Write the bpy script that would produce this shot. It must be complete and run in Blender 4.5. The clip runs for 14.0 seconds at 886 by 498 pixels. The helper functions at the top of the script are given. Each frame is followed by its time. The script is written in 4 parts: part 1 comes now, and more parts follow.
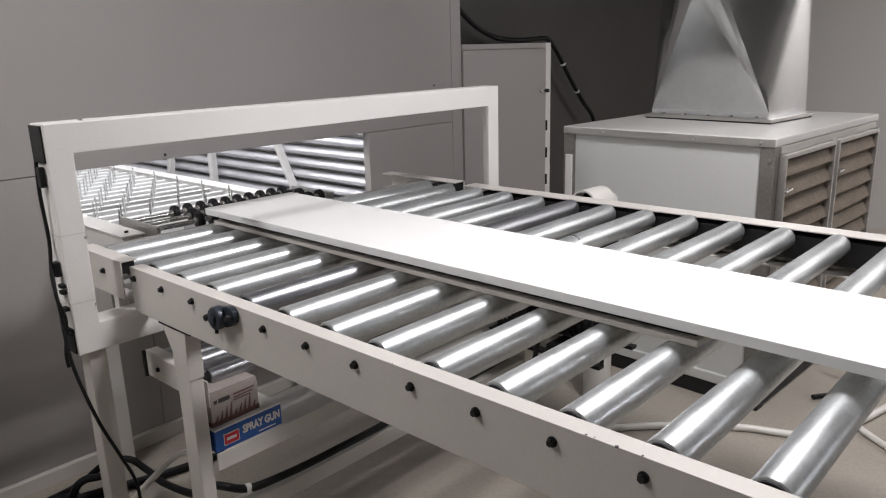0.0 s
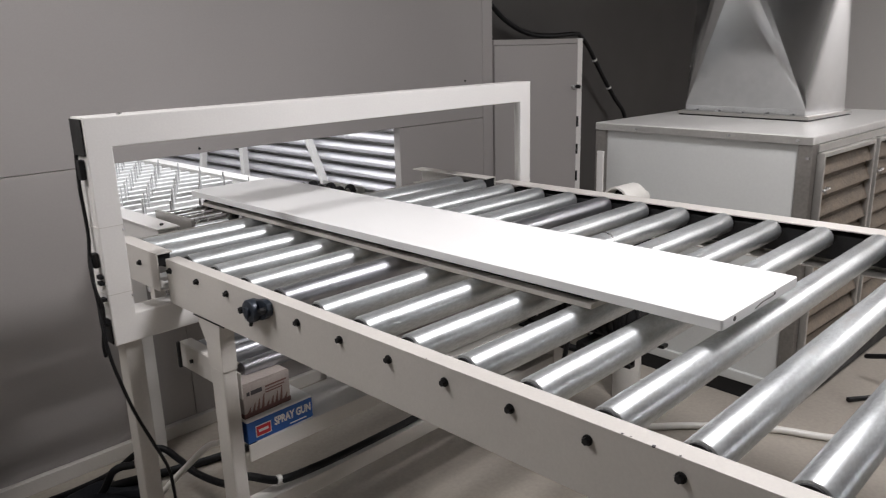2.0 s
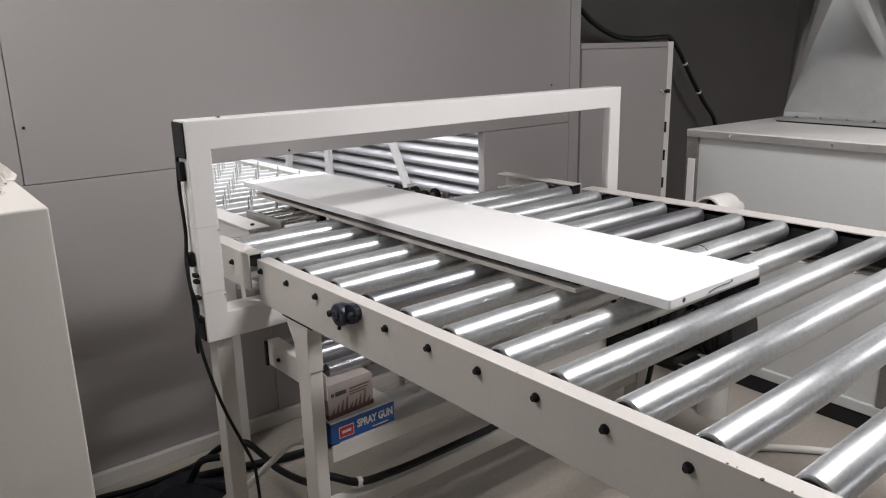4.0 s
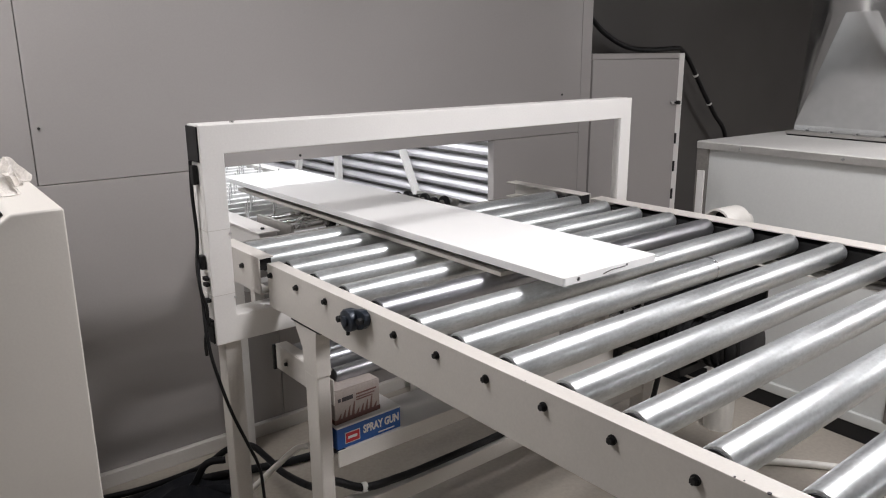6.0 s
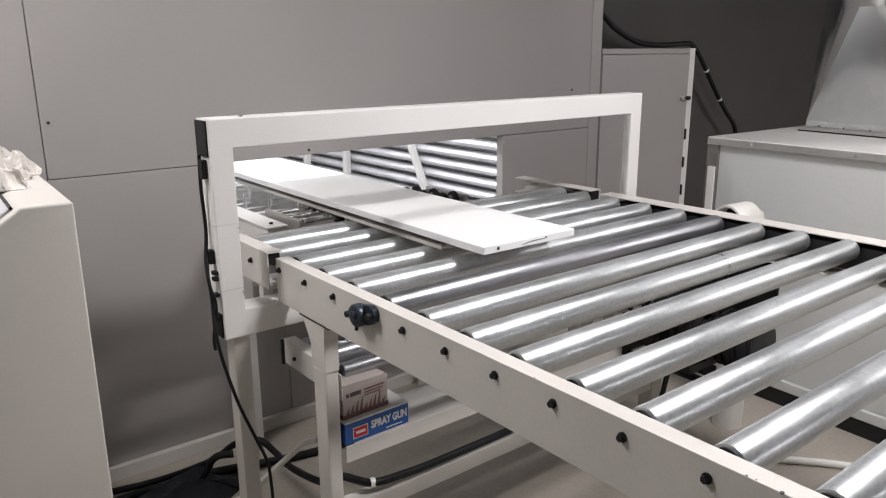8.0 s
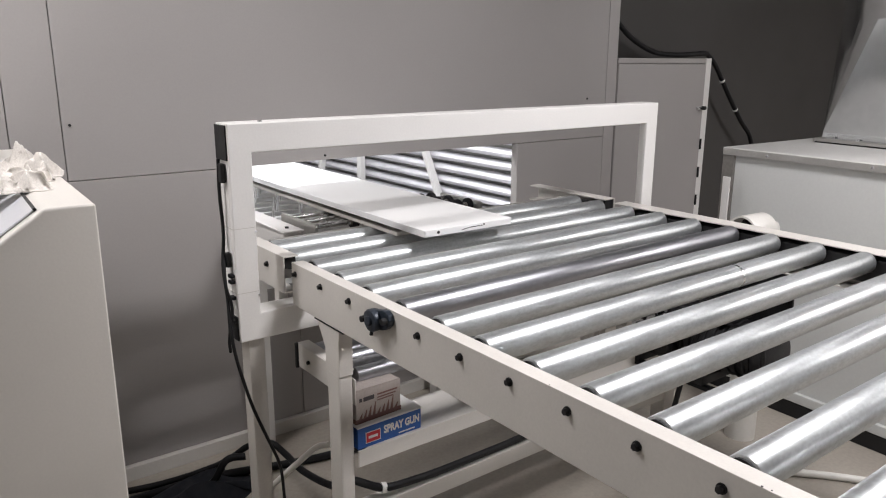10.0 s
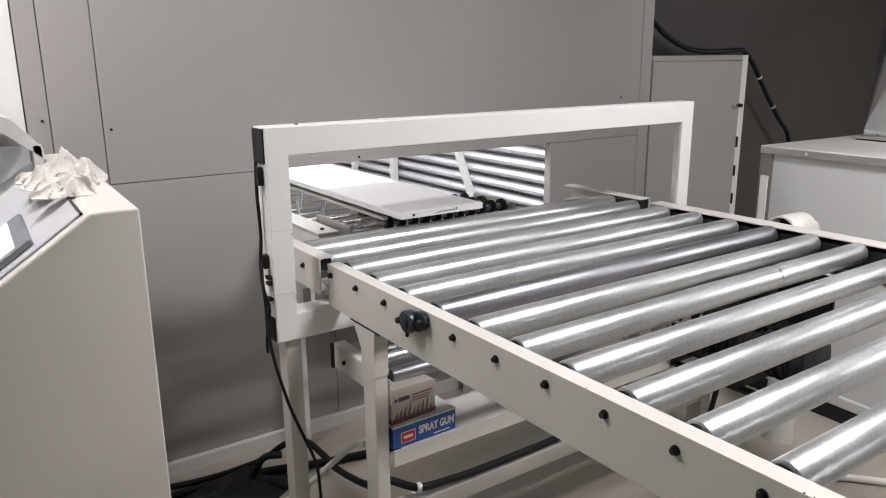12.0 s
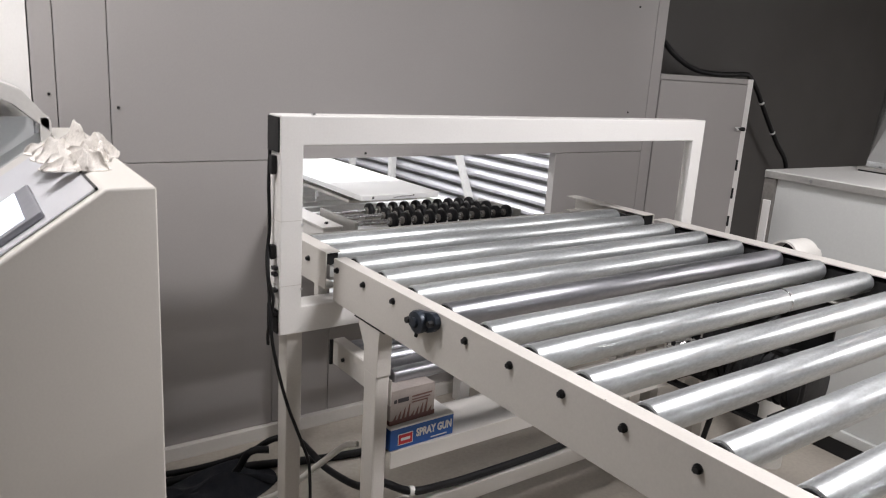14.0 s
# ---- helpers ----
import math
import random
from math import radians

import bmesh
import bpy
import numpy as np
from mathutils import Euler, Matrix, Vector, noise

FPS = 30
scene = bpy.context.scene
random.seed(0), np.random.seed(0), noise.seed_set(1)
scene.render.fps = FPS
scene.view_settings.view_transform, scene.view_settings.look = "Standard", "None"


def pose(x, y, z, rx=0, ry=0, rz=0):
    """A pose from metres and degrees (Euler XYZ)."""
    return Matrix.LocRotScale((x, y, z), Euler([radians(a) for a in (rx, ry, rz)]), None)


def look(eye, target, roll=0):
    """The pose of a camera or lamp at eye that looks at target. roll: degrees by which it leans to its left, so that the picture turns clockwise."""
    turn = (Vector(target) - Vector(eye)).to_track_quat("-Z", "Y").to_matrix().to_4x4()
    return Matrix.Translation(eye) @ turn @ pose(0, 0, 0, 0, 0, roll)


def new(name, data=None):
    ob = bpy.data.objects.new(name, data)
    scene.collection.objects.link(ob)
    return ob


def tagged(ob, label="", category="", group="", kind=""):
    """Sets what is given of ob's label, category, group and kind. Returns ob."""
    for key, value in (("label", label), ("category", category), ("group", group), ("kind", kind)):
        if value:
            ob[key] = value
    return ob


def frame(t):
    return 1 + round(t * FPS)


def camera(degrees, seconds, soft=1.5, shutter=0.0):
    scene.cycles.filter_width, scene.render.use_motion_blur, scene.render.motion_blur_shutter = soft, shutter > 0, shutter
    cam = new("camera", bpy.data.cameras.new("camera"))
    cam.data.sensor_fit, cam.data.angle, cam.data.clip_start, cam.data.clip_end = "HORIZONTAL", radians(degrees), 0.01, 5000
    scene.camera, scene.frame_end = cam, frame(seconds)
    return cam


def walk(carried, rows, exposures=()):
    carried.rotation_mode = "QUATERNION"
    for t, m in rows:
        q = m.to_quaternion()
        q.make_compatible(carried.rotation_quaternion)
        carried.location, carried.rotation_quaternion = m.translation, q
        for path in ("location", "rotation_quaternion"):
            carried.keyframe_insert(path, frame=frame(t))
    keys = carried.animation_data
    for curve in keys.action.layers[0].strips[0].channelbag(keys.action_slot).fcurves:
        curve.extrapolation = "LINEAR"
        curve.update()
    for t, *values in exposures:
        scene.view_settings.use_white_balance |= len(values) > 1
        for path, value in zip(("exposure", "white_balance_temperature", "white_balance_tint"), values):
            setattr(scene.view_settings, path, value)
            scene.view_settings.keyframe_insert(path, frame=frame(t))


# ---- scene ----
cam = camera(61.5, 14.0, soft=1.1, shutter=0.5)

# seconds, eye, target, lean
PATH = [
    (0, (-0.532, -1.757, 1.314), (0.885, -0.443, 0.797), -1.6),
    (0.5, (-0.531, -1.757, 1.316), (0.904, -0.466, 0.795), -1.7),
    (1, (-0.531, -1.756, 1.315), (0.887, -0.447, 0.79), -1.9),
    (1.5, (-0.535, -1.753, 1.312), (0.867, -0.426, 0.785), -1.8),
    (2, (-0.541, -1.746, 1.314), (0.825, -0.383, 0.788), -1.5),
    (2.5, (-0.544, -1.741, 1.309), (0.769, -0.328, 0.779), -1.5),
    (3, (-0.543, -1.726, 1.315), (0.734, -0.286, 0.77), -1.8),
    (3.5, (-0.545, -1.717, 1.321), (0.686, -0.233, 0.788), -1.7),
    (4, (-0.55, -1.71, 1.325), (0.67, -0.212, 0.807), -1.4),
    (6.5, (-0.559, -1.711, 1.329), (0.65, -0.198, 0.829), -0.4),
    (7, (-0.551, -1.707, 1.326), (0.66, -0.2, 0.815), -0.6),
    (7.5, (-0.556, -1.704, 1.325), (0.634, -0.181, 0.81), -0.6),
    (8, (-0.557, -1.704, 1.327), (0.634, -0.181, 0.815), -0.4),
    (8.2, (-0.559, -1.699, 1.319), (0.632, -0.166, 0.835), -0.2),
    (10.5, (-0.57, -1.706, 1.33), (0.595, -0.158, 0.832), 0.1),
    (11, (-0.572, -1.701, 1.326), (0.59, -0.151, 0.83), -0.1),
    (11.5, (-0.575, -1.714, 1.334), (0.57, -0.147, 0.848), 0.1),
    (12, (-0.578, -1.704, 1.337), (0.523, -0.11, 0.839), -0.5),
    (12.5, (-0.586, -1.702, 1.337), (0.521, -0.103, 0.873), -0.4),
    (13, (-0.588, -1.705, 1.337), (0.528, -0.107, 0.891), 0.1),
    (13.5, (-0.59, -1.704, 1.328), (0.528, -0.108, 0.878), 0.6),
    (14, (-0.621, -1.647, 1.32), (0.52, -0.077, 0.837), 3.6),
]
walk(cam, [(t, look(eye, target, lean)) for t, eye, target, lean in PATH], exposures=[(0, -0.30), (3, -0.32), (6.5, -0.11), (10.5, 0.0), (14, 0.03)])

FLOOR = -0.055         # finished floor level
WALL = 0.73            # front face of the booth
PITCH = 0.1335         # roller spacing
AXIS = 0.803           # roller axle height
ROLL_R = 0.0295
RAIL_L, RAIL_R = 0.220, 1.515   # outer faces of the two side rails
SPEED = 0.143          # feed speed of the boards, m/s

# ---- light ----
world = bpy.data.worlds.new("room_air")
scene.world = world
world.use_nodes = True
world.node_tree.nodes["Background"].inputs[0].default_value = (0.75, 0.8, 0.9, 1)
world.node_tree.nodes["Background"].inputs[1].default_value = 0.012
scene.view_settings.exposure = 0.0


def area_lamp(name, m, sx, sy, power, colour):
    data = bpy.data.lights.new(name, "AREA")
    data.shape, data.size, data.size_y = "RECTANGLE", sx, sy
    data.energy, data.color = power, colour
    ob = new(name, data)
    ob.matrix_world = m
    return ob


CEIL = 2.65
# Unseen lamps: first placed from the wall shadow, others added to brighten walls.
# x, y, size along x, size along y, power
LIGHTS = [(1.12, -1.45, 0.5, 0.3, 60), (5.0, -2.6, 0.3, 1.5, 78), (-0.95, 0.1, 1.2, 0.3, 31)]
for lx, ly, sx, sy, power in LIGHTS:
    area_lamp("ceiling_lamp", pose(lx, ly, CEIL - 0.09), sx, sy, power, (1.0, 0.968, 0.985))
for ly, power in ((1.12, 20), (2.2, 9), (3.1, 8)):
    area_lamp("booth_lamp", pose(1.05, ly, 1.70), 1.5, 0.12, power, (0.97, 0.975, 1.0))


# ---- materials ----
def mat(name, colour, rough=0.5, metal=0.0, vary=0.06, scale=6.0, fine=90.0, bump=0.08, stretch=(1, 1, 1),
        dirt=None, dirt_at=0.62, coat=0.0, per=0.0, spec=0.5):
    m = bpy.data.materials.new(name)
    m.use_nodes = True
    nt = m.node_tree
    n, l = nt.nodes, nt.links
    b = n["Principled BSDF"]
    tc = n.new("ShaderNodeTexCoord")
    mp = n.new("ShaderNodeMapping")
    mp.inputs["Scale"].default_value = stretch
    l.new(tc.outputs["Object"], mp.inputs[0])
    big = n.new("ShaderNodeTexNoise")
    big.inputs["Scale"].default_value, big.inputs["Detail"].default_value = scale, 5
    small = n.new("ShaderNodeTexNoise")
    small.inputs["Scale"].default_value, small.inputs["Detail"].default_value = fine, 3
    for t in (big, small):
        l.new(mp.outputs[0], t.inputs[0])
    mix = n.new("ShaderNodeMath")
    mix.operation = "ADD"
    l.new(big.outputs[0], mix.inputs[0])
    l.new(small.outputs[0], mix.inputs[1])
    ramp = n.new("ShaderNodeMapRange")
    ramp.inputs[1].default_value, ramp.inputs[2].default_value = 0.7, 1.3
    ramp.inputs[3].default_value, ramp.inputs[4].default_value = 1 - vary, 1 + vary
    l.new(mix.outputs[0], ramp.inputs[0])
    hue = n.new("ShaderNodeHueSaturation")
    hue.inputs["Color"].default_value = (*colour, 1)
    value = ramp.outputs[0]
    if per:
        info = n.new("ShaderNodeObjectInfo")
        pr = n.new("ShaderNodeMapRange")
        pr.inputs[3].default_value, pr.inputs[4].default_value = 1 - per, 1 + per
        l.new(info.outputs["Random"], pr.inputs[0])
        mul = n.new("ShaderNodeMath")
        mul.operation = "MULTIPLY"
        l.new(value, mul.inputs[0])
        l.new(pr.outputs[0], mul.inputs[1])
        value = mul.outputs[0]
    l.new(value, hue.inputs["Value"])
    out = hue.outputs[0]
    if dirt:
        stain = n.new("ShaderNodeTexNoise")
        stain.inputs["Scale"].default_value, stain.inputs["Detail"].default_value = scale * 2.3, 8
        stain.inputs["Roughness"].default_value = 0.7
        l.new(mp.outputs[0], stain.inputs[0])
        sr = n.new("ShaderNodeMapRange")
        sr.inputs[1].default_value, sr.inputs[2].default_value = dirt_at, dirt_at + 0.12
        l.new(stain.outputs[0], sr.inputs[0])
        mc = n.new("ShaderNodeMix")
        mc.data_type = "RGBA"
        l.new(sr.outputs[0], mc.inputs["Factor"])
        l.new(out, mc.inputs["A"])
        mc.inputs["B"].default_value = (*dirt, 1)
        out = mc.outputs["Result"]
    l.new(out, b.inputs["Base Color"])
    rr = n.new("ShaderNodeMapRange")
    rr.inputs[1].default_value, rr.inputs[2].default_value = 0.3, 0.7
    rr.inputs[3].default_value, rr.inputs[4].default_value = max(0.03, rough * 0.8), min(1, rough * 1.2)
    l.new(big.outputs[0], rr.inputs[0])
    l.new(rr.outputs[0], b.inputs["Roughness"])
    b.inputs["Metallic"].default_value = metal
    b.inputs["Specular IOR Level"].default_value = spec
    b.inputs["Coat Weight"].default_value = coat
    if bump:
        bp = n.new("ShaderNodeBump")
        bp.inputs["Strength"].default_value, bp.inputs["Distance"].default_value = bump, 0.004
        l.new(mix.outputs[0], bp.inputs["Height"])
        l.new(bp.outputs[0], b.inputs["Normal"])
    return m


def glow(name, colour, strength):
    m = bpy.data.materials.new(name)
    m.use_nodes = True
    b = m.node_tree.nodes["Principled BSDF"]
    b.inputs["Base Color"].default_value = (*colour, 1)
    b.inputs["Emission Color"].default_value = (*colour, 1)
    b.inputs["Emission Strength"].default_value = strength
    return m


def glass(name, colour, rough=0.05):
    m = bpy.data.materials.new(name)
    m.use_nodes = True
    b = m.node_tree.nodes["Principled BSDF"]
    b.inputs["Base Color"].default_value = (*colour, 1)
    b.inputs["Roughness"].default_value = rough
    b.inputs["Transmission Weight"].default_value = 0.9
    b.inputs["IOR"].default_value = 1.2
    return m


WALL_PAINT = mat("booth_grey_paint", (0.350, 0.332, 0.322), 0.42, vary=0.025, scale=1.6, fine=160, bump=0.03)
# Tone of the unseen room walls, kept low to cut bounced light.
ROOM_PAINT = mat("room_wall_paint", (0.15, 0.145, 0.14), 0.75, vary=0.04, scale=0.9, fine=120, bump=0.06)
# Dark grey, taken darker so the back wall's shade sits in the colour.
SHADED_GREY = mat("shaded_grey_wall", (0.060, 0.056, 0.053), 0.7, vary=0.05, scale=0.9, fine=120, bump=0.06)
PALE_PAINT = mat("pale_wall_paint", (0.74, 0.725, 0.71), 0.75, vary=0.04, scale=0.9, fine=120, bump=0.06)
# Unseen ceiling, likewise kept dark against bounce.
CEIL_PAINT = mat("ceiling_paint", (0.16, 0.155, 0.15), 0.8, vary=0.04, scale=1, fine=60)
CREAM = mat("cream_powder_coat", (0.60, 0.575, 0.54), 0.38, vary=0.04, scale=5, fine=220, bump=0.05,
            dirt=(0.30, 0.25, 0.20), dirt_at=0.735)
WHITE_COAT = mat("white_powder_coat", (0.78, 0.765, 0.745), 0.36, vary=0.03, scale=4, fine=200, bump=0.04)
BOOTH_WHITE = mat("booth_inner_white", (0.8, 0.8, 0.8), 0.4, vary=0.04, scale=4, fine=120, bump=0.04)
CONCRETE = mat("sealed_concrete", (0.37, 0.335, 0.29), 0.4, vary=0.10, scale=1.4, fine=70, bump=0.05,
               dirt=(0.31, 0.28, 0.24), dirt_at=0.60)
ZINC = mat("zinc_roller_steel", (0.57, 0.595, 0.605), 0.34, metal=0.78, vary=0.18, scale=14, fine=260, bump=0.004,
           stretch=(0.35, 1, 1), dirt=(0.55, 0.555, 0.55), dirt_at=0.55, per=0.06)
# Dull drive roller; also the return rollers, with table shade in the colour.
DARK_ZINC = mat("dull_shaded_roller_steel", (0.38, 0.385, 0.41), 0.37, metal=0.95, vary=0.1, scale=8, fine=160, bump=0.004, stretch=(0.35, 1, 1))
GALV = mat("galvanised_sheet", (0.66, 0.67, 0.675), 0.2, metal=1.0, vary=0.06, scale=5, fine=30, bump=0.012)
GALV_DULL = mat("dull_galvanised_trim", (0.50, 0.49, 0.47), 0.4, metal=0.8, vary=0.08, scale=9, fine=90, bump=0.06)
BOARD_WHITE = mat("white_board_lacquer", (0.83, 0.83, 0.825), 0.42, vary=0.012, scale=3, fine=240, bump=0.01)
BOARD_UNDER = mat("primed_carrier_board", (0.55, 0.52, 0.48), 0.6, vary=0.06, scale=6, fine=140)
BLACK = mat("black_rubber", (0.007, 0.007, 0.008), 0.5, vary=0.2, scale=20, fine=200, bump=0.1, spec=0.3)
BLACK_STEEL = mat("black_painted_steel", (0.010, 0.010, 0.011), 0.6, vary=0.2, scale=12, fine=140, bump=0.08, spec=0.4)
BLUE_IRON = mat("blue_black_casting", (0.028, 0.036, 0.05), 0.38, metal=0.3, vary=0.2, scale=25, fine=180, bump=0.12)
# Near-black tone that paints the shade seen through the panel seams.
SHADOW_GAP = mat("seam_shade", (0.05, 0.047, 0.045), 0.7, vary=0.1)
AC_SKIN = mat("cooler_skin", (0.60, 0.61, 0.60), 0.4, vary=0.03, scale=2, fine=120, bump=0.03)
AC_TOP = mat("cooler_lid", (0.66, 0.65, 0.63), 0.45, vary=0.06, scale=3, fine=90, bump=0.05)
DARK_TRIM = mat("weathered_post_steel", (0.24, 0.225, 0.21), 0.42, metal=0.5, vary=0.15, scale=9, fine=90, bump=0.08)
PAD = mat("brown_cooling_pad", (0.19, 0.155, 0.12), 0.85, vary=0.25, scale=14, fine=90, bump=0.4)
PVC = mat("white_pvc", (0.75, 0.73, 0.69), 0.35, vary=0.03, scale=6, fine=100, bump=0.02)
STEEL = mat("bright_steel", (0.72, 0.72, 0.73), 0.25, metal=1.0, vary=0.06, scale=20, fine=200, bump=0.04)
SLAT_ALU = mat("louvre_aluminium", (0.74, 0.73, 0.76), 0.38, metal=0.75, vary=0.05, scale=4, fine=120, bump=0.03)
BLUE_CARD = mat("blue_printed_card", (0.02, 0.10, 0.36), 0.42, vary=0.06, scale=14, fine=160, bump=0.04)
WHITE_CARD = mat("white_printed_card", (0.74, 0.73, 0.71), 0.5, vary=0.05, scale=14, fine=160, bump=0.04)
GREY_CARD = mat("grey_printed_card", (0.38, 0.335, 0.31), 0.5, vary=0.1, scale=30, fine=160, bump=0.05)
BROWN_INK = mat("brown_ink", (0.17, 0.085, 0.075), 0.5, vary=0.1)
NAVY_CLOTH = mat("navy_cloth", (0.012, 0.014, 0.02), 0.9, vary=0.2, scale=20, fine=240, bump=0.3)
RED_INK = mat("red_ink", (0.55, 0.03, 0.04), 0.45, vary=0.05)
DARK_INK = mat("dark_ink", (0.05, 0.045, 0.05), 0.5, vary=0.05)
RAG = mat("cotton_rag", (0.66, 0.625, 0.585), 0.95, vary=0.14, scale=18, fine=260, bump=0.25, dirt=(0.36, 0.32, 0.285), dirt_at=0.58)
DESK = mat("console_paint", (0.60, 0.575, 0.535), 0.42, vary=0.025, scale=3, fine=200, bump=0.04)
DESK_PLATE = mat("console_face_plate", (0.56, 0.56, 0.585), 0.35, vary=0.03, scale=4, fine=160, bump=0.02)
SCREEN_GREY = mat("screen_bezel", (0.20, 0.20, 0.22), 0.4, vary=0.05)
SCREEN = glow("screen_glass_lit", (0.82, 0.86, 0.95), 0.9)
HOOD_PLASTIC = mat("hood_plastic", (0.55, 0.54, 0.52), 0.4, vary=0.04)
PANE = glass("hood_pane", (0.86, 0.90, 0.93))
HOOD_BLUE = mat("blue_grey_machine_paint", (0.20, 0.25, 0.31), 0.45, vary=0.1)
LAMP_GLOW = glow("lamp_diffuser", (1.0, 0.97, 0.93), 6.0)
WOOD = mat("raw_wood", (0.33, 0.23, 0.14), 0.7, vary=0.15, scale=5, fine=60, bump=0.2, stretch=(1, 8, 8))


# ---- mesh helpers ----
def empty(name, m, **tags):
    ob = new(name)
    ob.empty_display_size = 0.05
    ob.matrix_world = m
    return tagged(ob, **tags)


def mesh_of(name, bm, material, smooth=None):
    me = bpy.data.meshes.new(name)
    bmesh.ops.recalc_face_normals(bm, faces=bm.faces)
    bm.to_mesh(me)
    bm.free()
    me.materials.append(material)
    if smooth is not None:
        for p in me.polygons:
            p.use_smooth = True
        me.set_sharp_from_angle(angle=radians(smooth))
    return me


def part(name, bm, material, parent=None, label="", smooth=None, m=None):
    """Links a bmesh as one mesh object, in the space of its parent."""
    ob = new(name, mesh_of(name, bm, material, smooth))
    if parent is not None:
        ob.parent = parent
    if m is not None:
        ob.matrix_basis = m
    if label:
        ob["label"] = label
    return ob


def share(name, ob, parent, m):
    """Another object on the mesh of ob."""
    c = new(name, ob.data)
    c.parent = parent
    c.matrix_basis = m
    return c


def box(x0, x1, y0, y1, z0, z1, bevel=0.0, seg=2, bm=None):
    own = bmesh.new()
    bmesh.ops.create_cube(own, size=1)
    for v in own.verts:
        v.co = Vector((x0 + (v.co.x + 0.5) * (x1 - x0), y0 + (v.co.y + 0.5) * (y1 - y0), z0 + (v.co.z + 0.5) * (z1 - z0)))
    if bevel:
        bmesh.ops.bevel(own, geom=own.edges[:], offset=bevel, segments=seg, affect="EDGES", profile=0.6)
    return merge(bm, own)


def merge(bm, own):
    if bm is None:
        return own
    me = bpy.data.meshes.new("joined")
    own.to_mesh(me)
    own.free()
    bm.from_mesh(me)
    bpy.data.meshes.remove(me)
    return bm


def rod(a, b, r, seg=20, bm=None, bevel=0.0, r2=None):
    a, b = Vector(a), Vector(b)
    own = bmesh.new()
    bmesh.ops.create_cone(own, cap_ends=True, segments=seg, radius1=r, radius2=r if r2 is None else r2, depth=(b - a).length)
    if bevel:
        rim = [e for e in own.edges if len(e.link_faces) == 2 and any(len(f.verts) > 4 for f in e.link_faces)]
        bmesh.ops.bevel(own, geom=rim, offset=bevel, segments=2, affect="EDGES", profile=0.5)
    own.transform(Matrix.Translation((a + b) / 2) @ (b - a).to_track_quat("Z", "Y").to_matrix().to_4x4())
    return merge(bm, own)


def extrude(profile, axis, a, b, bm=None, bevel=0.0):
    """A closed outline pushed along an axis from a to b. The outline is in the two other axes, in xyz order."""
    own = bmesh.new()

    def at(p, s):
        return {"x": (s, p[0], p[1]), "y": (p[0], s, p[1]), "z": (p[0], p[1], s)}[axis]
    lo = [own.verts.new(at(p, a)) for p in profile]
    hi = [own.verts.new(at(p, b)) for p in profile]
    own.faces.new(lo)
    own.faces.new(hi[::-1])
    for i in range(len(lo)):
        j = (i + 1) % len(lo)
        own.faces.new((lo[i], hi[i], hi[j], lo[j]))
    if bevel:
        bmesh.ops.recalc_face_normals(own, faces=own.faces)
        bmesh.ops.bevel(own, geom=own.edges[:], offset=bevel, segments=2, affect="EDGES", profile=0.6)
    return merge(bm, own)


def spline(points, per=10):
    """A smooth line through the points."""
    p = [Vector(q) for q in points]
    p = [2 * p[0] - p[1]] + p + [2 * p[-1] - p[-2]]
    out = []
    for i in range(1, len(p) - 2):
        for k in range(per):
            t = k / per
            out.append(0.5 * (2 * p[i] + (p[i + 1] - p[i - 1]) * t + (2 * p[i - 1] - 5 * p[i] + 4 * p[i + 1] - p[i + 2]) * t * t
                              + (3 * p[i] - p[i - 1] - 3 * p[i + 1] + p[i + 2]) * t ** 3))
    return out + [p[-2]]


def tube(points, r, seg=12, per=10, bm=None):
    line = spline(points, per)
    own = bmesh.new()
    rings, side = [], None
    for i, c in enumerate(line):
        d = (line[min(i + 1, len(line) - 1)] - line[max(i - 1, 0)]).normalized()
        if side is None:
            side = d.orthogonal().normalized()
        side = (side - d * side.dot(d)).normalized()
        up = d.cross(side)
        rings.append([own.verts.new(c + r * (math.cos(a) * side + math.sin(a) * up))
                      for a in (2 * math.pi * k / seg for k in range(seg))])
    for u, v in zip(rings, rings[1:]):
        for k in range(seg):
            own.faces.new((u[k], u[(k + 1) % seg], v[(k + 1) % seg], v[k]))
    own.faces.new(rings[0][::-1])
    own.faces.new(rings[-1])
    return merge(bm, own)


def letters(text, size, m, material, parent, thick=0.0008, name="lettering", bold=0.0):
    """Writing in the built-in font, turned into a mesh."""
    cu = bpy.data.curves.new(name, "FONT")
    cu.body, cu.size, cu.extrude, cu.offset = text, size, thick, bold
    cu.align_x, cu.align_y, cu.resolution_u = "CENTER", "CENTER", 3
    tmp = bpy.data.objects.new(name, cu)
    scene.collection.objects.link(tmp)
    me = bpy.data.meshes.new_from_object(tmp.evaluated_get(bpy.context.evaluated_depsgraph_get()))
    bpy.data.objects.remove(tmp)
    bpy.data.curves.remove(cu)
    me.materials.clear()
    me.materials.append(material)
    ob = new(name, me)
    ob.parent = parent
    ob.matrix_basis = m
    return ob


def structure(name, bm, material, label, category):
    return tagged(part(name, bm, material), label=label, category=category, kind="structure")

# ---- room ----
X0, X1, Y0, Y1 = -3.2, 5.6, -4.6, 4.2
END = 2.28             # right-hand end of the booth front
structure("floor", box(X0, X1, Y0, Y1, FLOOR - 0.1, FLOOR), CONCRETE, "beige sealed concrete workshop floor with stains", "floor")
# Ceiling, south, west and far walls are an unseen shell that limits bounce.
structure("ceiling", box(X0, X1, Y0, Y1, CEIL, CEIL + 0.1), CEIL_PAINT, "unseen plain grey workshop ceiling, dark to limit bounced light", "ceiling")
